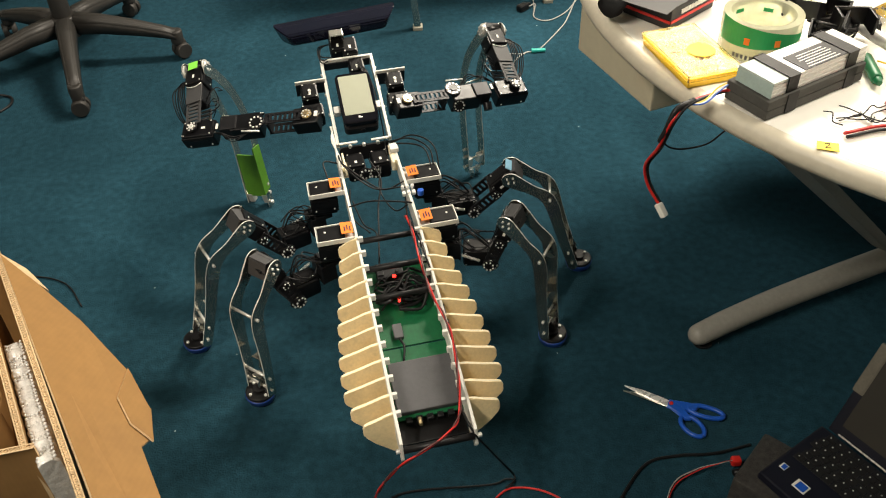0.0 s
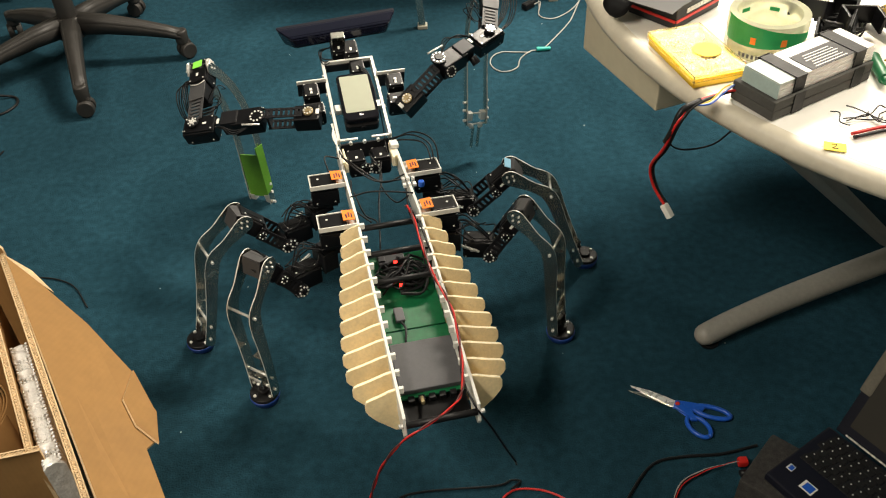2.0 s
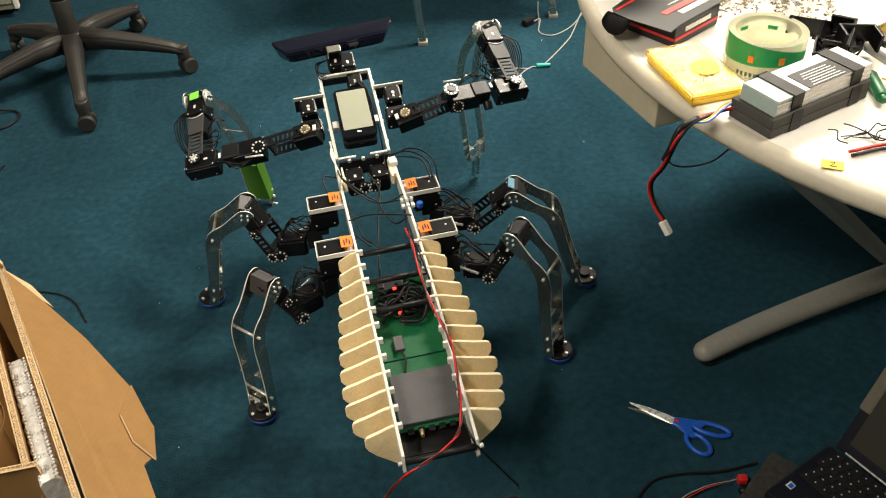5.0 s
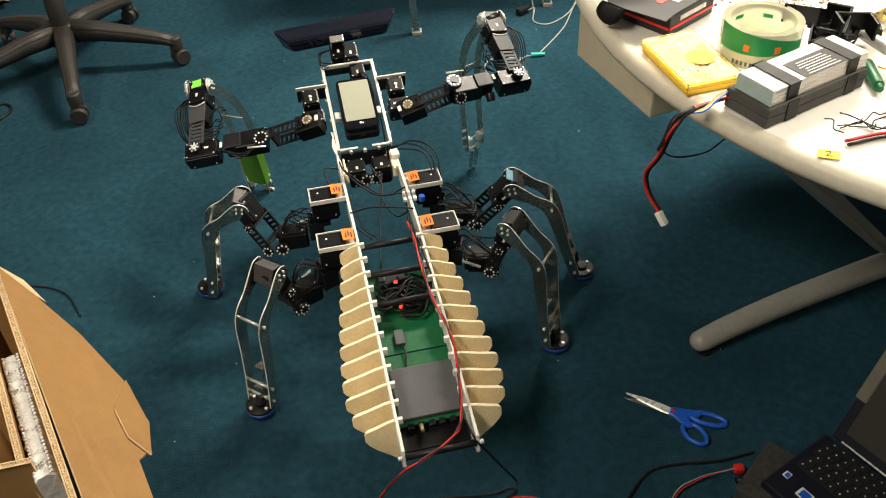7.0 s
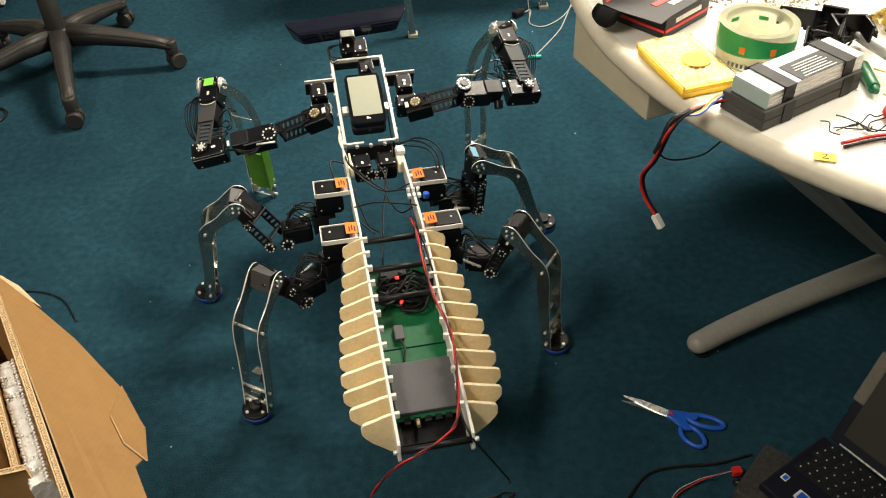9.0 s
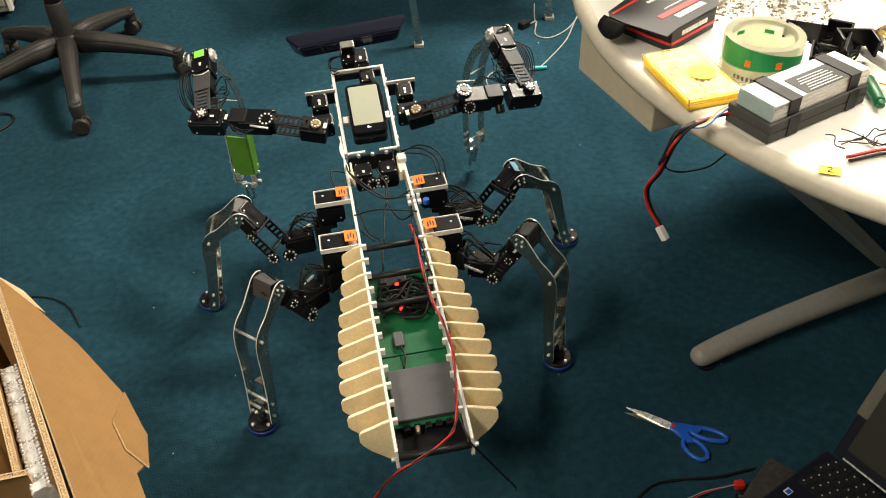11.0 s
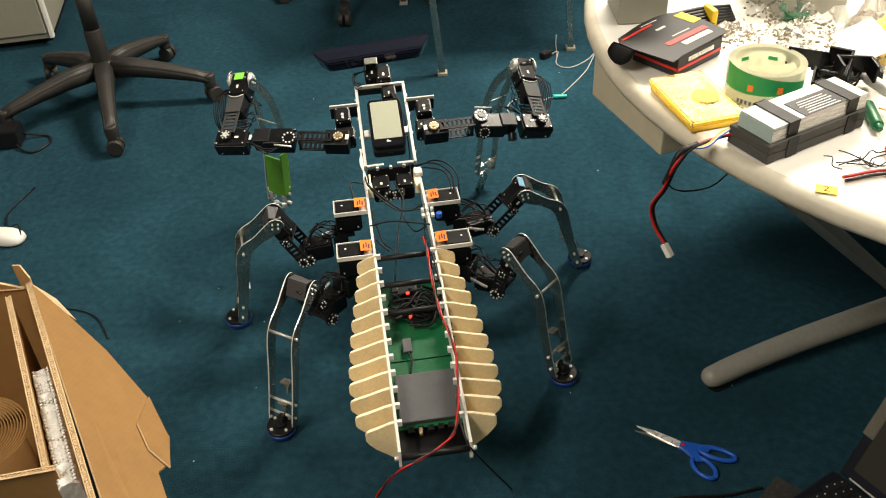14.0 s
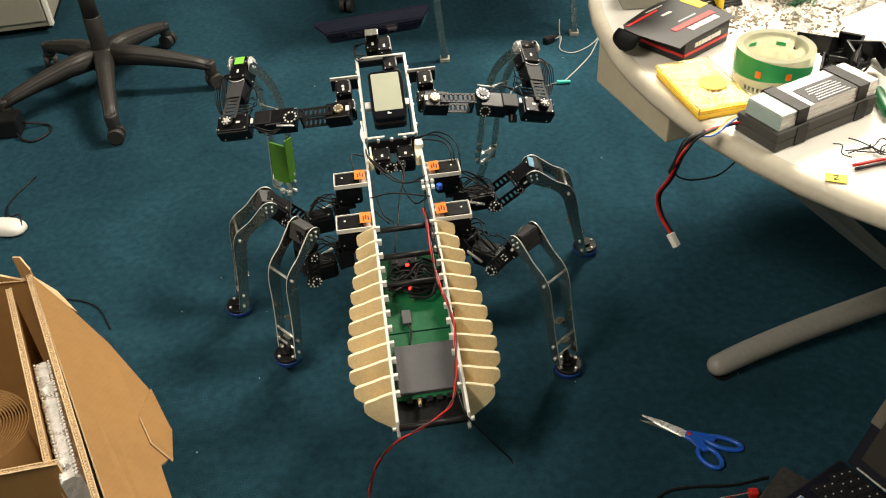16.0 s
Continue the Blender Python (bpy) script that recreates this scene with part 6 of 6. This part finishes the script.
# joint angles in degrees, by time
ROBOT_ROWS = [
    (0, pose(-0.0845, 1.2631, 0.3205, -1.29, -0.26, 10.40)),
    (0.5, pose(-0.0865, 1.2501, 0.3079, -0.43, -0.36, 10.40)),
    (1, pose(-0.0889, 1.2609, 0.3291, -2.01, 0.04, 10.57)),
    (1.5, pose(-0.0911, 1.2941, 0.3323, -5.13, 1.96, 11.56)),
    (2, pose(-0.0909, 1.2918, 0.3284, -4.90, 1.60, 11.20)),
    (2.5, pose(-0.0890, 1.2596, 0.3386, -1.41, -0.04, 9.91)),
    (3, pose(-0.0873, 1.2724, 0.3139, -2.36, 0.33, 10.31)),
    (3.5, pose(-0.0881, 1.2713, 0.3119, -2.17, -0.01, 10.38)),
    (4, pose(-0.1014, 1.2729, 0.3244, -1.99, -1.20, 11.35)),
    (6.5, pose(-0.0783, 1.2738, 0.3136, -1.44, -0.79, 10.40)),
    (7, pose(-0.0806, 1.2737, 0.3167, -1.26, -0.16, 10.29)),
    (7.5, pose(-0.0704, 1.2813, 0.3289, -1.09, 1.38, 9.40)),
    (8, pose(-0.0678, 1.2912, 0.3226, -0.66, 1.74, 8.78)),
    (8.5, pose(-0.0667, 1.2920, 0.3207, -0.93, 1.93, 8.71)),
    (9, pose(-0.0673, 1.2923, 0.3202, -0.75, 1.81, 8.71)),
    (11.5, pose(-0.0797, 1.2834, 0.3404, -2.60, -1.37, 8.29)),
    (12, pose(-0.0832, 1.2947, 0.3460, -2.85, -0.99, 7.62)),
    (12.5, pose(-0.0783, 1.2857, 0.3324, -0.16, -0.59, 7.43)),
    (13, pose(-0.0815, 1.2858, 0.3169, -0.18, -0.20, 7.53)),
    (13.5, pose(-0.0819, 1.3004, 0.3147, -0.32, 0.13, 7.67)),
    (14, pose(-0.0856, 1.3233, 0.3182, 0.23, -0.19, 7.76)),
    (14.5, pose(-0.0880, 1.3230, 0.3350, -0.00, -0.00, 7.50)),
    (15, pose(-0.0920, 1.3370, 0.3388, 0.62, -0.60, 7.19)),
    (15.5, pose(-0.0923, 1.3453, 0.3387, 0.47, -0.88, 7.09)),
    (16, pose(-0.0914, 1.3526, 0.3397, 0.65, -0.78, 7.10)),
]
LEG_LF_A = [
    (0.0, -9.9, 49.5, -63.2, 10.7),
    (0.5, -7.9, 56.2, -62.1, 13.7),
    (1.0, -8.6, 46.0, -65.2, 15.3),
    (1.5, -9.5, 41.8, -67.8, 15.3),
    (2.0, -8.0, 42.9, -66.8, 20.7),
    (2.5, -10.9, 42.0, -65.5, 8.2),
    (3.0, -10.6, 52.4, -62.7, 10.8),
    (3.5, -10.6, 52.9, -62.2, 9.1),
    (4.0, -12.2, 61.4, -61.8, 11.6),
    (4.3, -3.9, 82.5, -62.0, 15.9),
    (4.7, 23.3, 79.3, -62.5, 30.1),
    (5.1, 29.6, 56.6, -62.6, 33.4),
    (6.5, 29.6, 56.6, -62.6, 33.4),
    (7.0, 33.0, 54.9, -64.5, 51.0),
    (7.5, 30.8, 43.4, -67.8, 54.2),
    (8.0, 27.9, 44.0, -67.8, 55.2),
]
LEG_LF_B = [
    (8.5, 29.0, 45.4, -68.0, 60.0),
    (9.0, 28.5, 45.5, -67.9, 59.6),
    (11.5, 29.2, 48.3, -64.5, 55.6),
    (12.0, 24.5, 45.6, -66.0, 41.8),
    (12.5, 19.7, 45.3, -66.0, 29.7),
    (13.0, 18.1, 56.3, -65.1, 23.2),
    (13.5, 16.4, 57.7, -65.5, 27.0),
    (14.0, 10.2, 59.6, -66.2, 25.0),
    (14.5, 9.6, 47.2, -69.1, 19.8),
    (15.0, 5.1, 46.2, -69.3, 17.3),
    (15.5, 4.2, 46.5, -68.5, 19.7),
    (16.0, 1.9, 46.5, -68.6, 16.7),
]
LEG_LR_A = [
    (0.0, -30.4, 67.6, -77.8, -13.9),
    (0.5, -29.5, 80.3, -75.3, -20.1),
    (1.0, -27.7, 60.8, -80.3, -3.2),
    (1.5, -33.6, 51.9, -83.9, -13.5),
    (2.0, -31.4, 53.2, -83.1, -9.4),
    (2.5, -31.3, 57.5, -80.8, -10.4),
    (3.0, -32.5, 72.1, -77.2, -19.9),
    (3.5, -30.3, 70.1, -77.2, -12.8),
    (4.0, -29.4, 62.6, -78.7, -0.5),
    (6.5, -34.4, 73.3, -72.9, -23.0),
    (7.0, -35.9, 70.4, -74.5, -18.4),
    (7.5, -36.1, 56.5, -77.3, -7.5),
    (8.0, -40.0, 56.5, -76.2, -16.6),
]
LEG_LR_B = [
    (8.5, -38.7, 55.8, -76.3, -10.3),
    (9.0, -40.1, 55.9, -76.1, -16.4),
    (11.5, -33.1, 58.3, -75.6, 8.6),
    (12.0, -38.1, 55.0, -76.2, 1.9),
    (12.5, -40.9, 63.1, -73.0, -7.1),
    (13.0, -41.0, 73.7, -70.6, -8.4),
    (13.5, -43.3, 71.1, -70.4, -8.4),
    (14.0, -46.4, 68.6, -68.2, -2.9),
    (14.5, -47.8, 60.5, -70.8, -0.6),
    (15.0, -46.3, 93.3, -66.1, -13.4),
    (15.5, -36.6, 105.2, -69.4, -32.7),
    (16.0, -28.9, 94.3, -73.4, -26.2),
]
LEG_RF_A = [
    (0.0, -5.7, 40.8, -60.2, -9.6),
    (0.5, -3.3, 44.9, -58.7, 1.3),
    (1.0, -3.0, 36.4, -59.7, 1.7),
    (1.5, -6.9, 39.7, -56.0, -10.7),
    (2.0, -5.1, 40.7, -56.6, 1.3),
    (2.5, -4.7, 32.1, -60.8, -8.2),
    (3.0, -5.8, 46.1, -57.9, -5.6),
    (3.5, -4.7, 45.5, -58.2, 2.9),
    (4.0, -6.8, 33.1, -59.6, -0.1),
    (6.5, -5.1, 45.0, -61.0, 16.9),
    (7.0, -4.9, 44.5, -60.1, 18.6),
    (7.5, -1.0, 63.2, -57.6, 43.2),
    (8.0, -8.9, 89.8, -53.1, -3.7),
]
LEG_RF_B = [
    (8.5, -6.5, 87.8, -53.6, -10.9),
    (9.0, 17.9, 84.3, -54.2, 2.3),
    (9.3, 25.7, 49.3, -57.3, 30.3),
    (9.8, 29.9, 30.5, -59.1, 45.4),
    (11.5, 29.9, 30.5, -59.1, 45.4),
    (12.0, 30.4, 30.3, -59.5, 50.0),
    (12.5, 26.5, 30.8, -59.2, 28.4),
    (13.0, 23.0, 36.3, -56.7, 9.5),
    (13.5, 21.6, 39.9, -57.1, 13.6),
    (14.0, 16.4, 38.4, -59.3, 6.8),
    (14.5, 17.8, 31.2, -60.1, 14.6),
    (15.0, 14.6, 27.3, -61.9, 11.6),
    (15.5, 14.9, 27.5, -62.6, 16.3),
    (16.0, 12.6, 28.3, -63.5, 13.7),
]
LEG_RR_A = [
    (0.0, -26.6, 69.6, -73.8, -16.6),
    (0.5, -23.8, 77.9, -71.1, -18.7),
    (1.0, -21.6, 60.8, -74.8, -3.5),
    (1.5, -25.0, 59.2, -73.5, -13.3),
    (2.0, -23.8, 59.0, -73.7, -9.7),
    (2.5, -23.6, 57.4, -75.8, -6.0),
    (3.0, -27.4, 72.9, -71.9, -22.0),
    (3.5, -26.4, 71.0, -72.5, -18.1),
    (4.0, -27.4, 57.1, -74.8, -7.5),
    (6.5, -31.4, 72.5, -73.9, -23.5),
    (7.0, -29.1, 71.2, -72.9, -17.5),
    (7.5, -27.2, 66.4, -73.8, -7.5),
    (8.0, -29.0, 68.3, -73.0, -12.8),
]
LEG_RR_B = [
    (8.5, -28.2, 68.9, -72.4, -12.6),
    (9.0, -28.9, 68.3, -72.4, -13.0),
    (11.5, -29.4, 55.6, -78.8, -8.9),
    (12.0, -31.2, 54.2, -78.1, -9.5),
    (12.5, -32.9, 64.5, -75.0, -15.2),
    (13.0, -34.1, 78.4, -70.6, -28.0),
    (13.5, -35.6, 78.4, -69.4, -24.9),
    (14.0, -39.3, 74.7, -68.7, -15.2),
    (14.5, -38.1, 63.6, -71.2, -6.6),
    (15.0, -40.7, 58.6, -71.0, -4.1),
    (15.5, -41.4, 56.5, -71.6, -4.4),
    (16.0, -42.6, 56.1, -70.9, -2.4),
]
ARM_L_A = [
    (0.0, -13.3, 12.7, -1.1, 84.4, 109.7),
    (0.5, -13.0, 10.8, -1.1, 86.8, 107.4),
    (1.0, -11.3, 9.1, -3.7, 89.8, 107.9),
    (1.5, -8.7, 14.4, -7.7, 85.4, 107.6),
    (2.0, -7.9, 12.9, -7.8, 86.3, 107.3),
    (2.5, -11.1, 5.5, -4.2, 93.9, 109.9),
    (3.0, -17.8, 14.5, 3.3, 83.2, 107.8),
    (3.5, -18.7, 11.9, 4.0, 84.3, 106.2),
    (4.0, -17.0, 5.0, 1.0, 91.8, 103.9),
    (6.5, -23.6, 7.9, 12.6, 90.0, 93.5),
    (7.0, -21.9, 5.6, 10.1, 92.6, 95.2),
    (7.5, -23.6, -0.5, 12.0, 100.8, 97.3),
    (8.0, -23.5, -1.9, 12.3, 101.9, 98.2),
]
ARM_L_B = [
    (8.5, -23.3, -1.3, 12.1, 101.7, 97.5),
    (9.0, -22.5, -1.5, 11.3, 102.4, 98.3),
    (11.5, 8.3, 28.7, -10.5, 56.3, 106.8),
    (12.0, 10.7, 37.8, -8.8, 40.6, 118.8),
    (12.5, 2.8, 13.2, -6.4, 91.6, 102.8),
    (13.0, 3.8, 15.6, -8.2, 87.9, 102.1),
    (13.5, 1.6, 13.1, -6.7, 90.2, 101.2),
    (14.0, -3.7, 12.0, -3.2, 91.8, 103.6),
    (14.5, -4.1, 7.7, -3.0, 96.9, 103.4),
    (15.0, -6.2, 6.9, -1.4, 97.6, 105.6),
    (15.5, -6.6, 6.6, -0.6, 97.5, 105.7),
    (16.0, -9.5, 6.5, 1.3, 97.0, 106.4),
]
ARM_R_A = [
    (0.0, -10.2, 6.3, 1.5, 87.6, 111.1),
    (0.5, -12.8, 3.9, 5.0, 89.7, 107.7),
    (1.0, -10.2, 4.3, 2.5, 89.9, 109.1),
    (1.5, -2.7, 23.2, 1.6, 57.4, 111.1),
    (2.0, 25.6, 30.3, -24.8, 43.9, 112.1),
    (2.5, 8.3, 7.4, -9.7, 93.6, 100.2),
    (3.0, 16.7, 13.4, -22.8, 80.9, 103.4),
    (3.5, 14.7, 10.5, -19.4, 85.9, 101.9),
    (4.0, 9.7, 6.1, -14.2, 92.6, 103.5),
    (6.5, 13.4, 7.7, -19.8, 87.3, 103.0),
    (7.0, 13.0, 7.2, -19.0, 89.1, 102.8),
    (7.5, 12.2, 2.8, -18.6, 95.9, 101.4),
    (8.0, 11.4, 2.0, -18.2, 95.7, 101.1),
]
ARM_R_B = [
    (8.5, 11.3, 1.9, -18.0, 95.4, 100.2),
    (9.0, 11.7, 2.2, -18.7, 95.2, 101.1),
    (11.5, 7.9, 3.8, -15.6, 97.0, 93.1),
    (12.0, 6.5, 3.2, -15.0, 97.1, 93.3),
    (12.5, 6.1, 2.1, -15.9, 97.6, 95.3),
    (13.0, 6.3, 5.1, -15.6, 91.9, 94.3),
    (13.5, 4.4, 5.3, -14.3, 90.8, 94.6),
    (14.0, -1.8, 2.5, -10.4, 91.4, 96.3),
    (14.5, -1.9, 0.0, -10.2, 95.9, 97.5),
    (15.0, -4.0, -1.9, -9.5, 97.5, 99.9),
    (15.5, -6.5, -2.0, -7.8, 96.6, 100.1),
    (16.0, -9.0, -2.7, -6.0, 96.4, 100.6),
]


# ---------------------------------------------------------------- what moves
def motions():
    walk(robot, ROBOT_ROWS)
    bodies = dict(ROBOT_ROWS)

    def grounded(t, m):
        """A foot level in the room, and on the carpet where it stands."""
        body = bodies[min(bodies, key=lambda q: abs(q - t))]
        p = body @ m.translation
        if abs(p.z) < 0.022:
            p.z = 0.0
        return body.inverted() @ Matrix.Translation(p)

    for key, rows in (("LF", LEG_LF_A + LEG_LF_B), ("LR", LEG_LR_A + LEG_LR_B), ("RF", LEG_RF_A + LEG_RF_B), ("RR", LEG_RR_A + LEG_RR_B)):
        posed = [(t, leg_poses(key, *a)) for t, *a in rows]
        for i, ob in enumerate(LEG_PARTS[key]):
            if i < 3:
                walk(ob, [(t, p[i]) for t, p in posed])
            else:
                walk(ob, [(t, grounded(t, p[3])) for t, p in posed])
    for side, rows in (("L", ARM_L_A + ARM_L_B), ("R", ARM_R_A + ARM_R_B)):
        posed = [(t, arm_poses(side, *a)) for t, *a in rows]
        for i, ob in enumerate(ARM_PARTS[side]):
            walk(ob, [(t, p[i]) for t, p in posed])


motions()
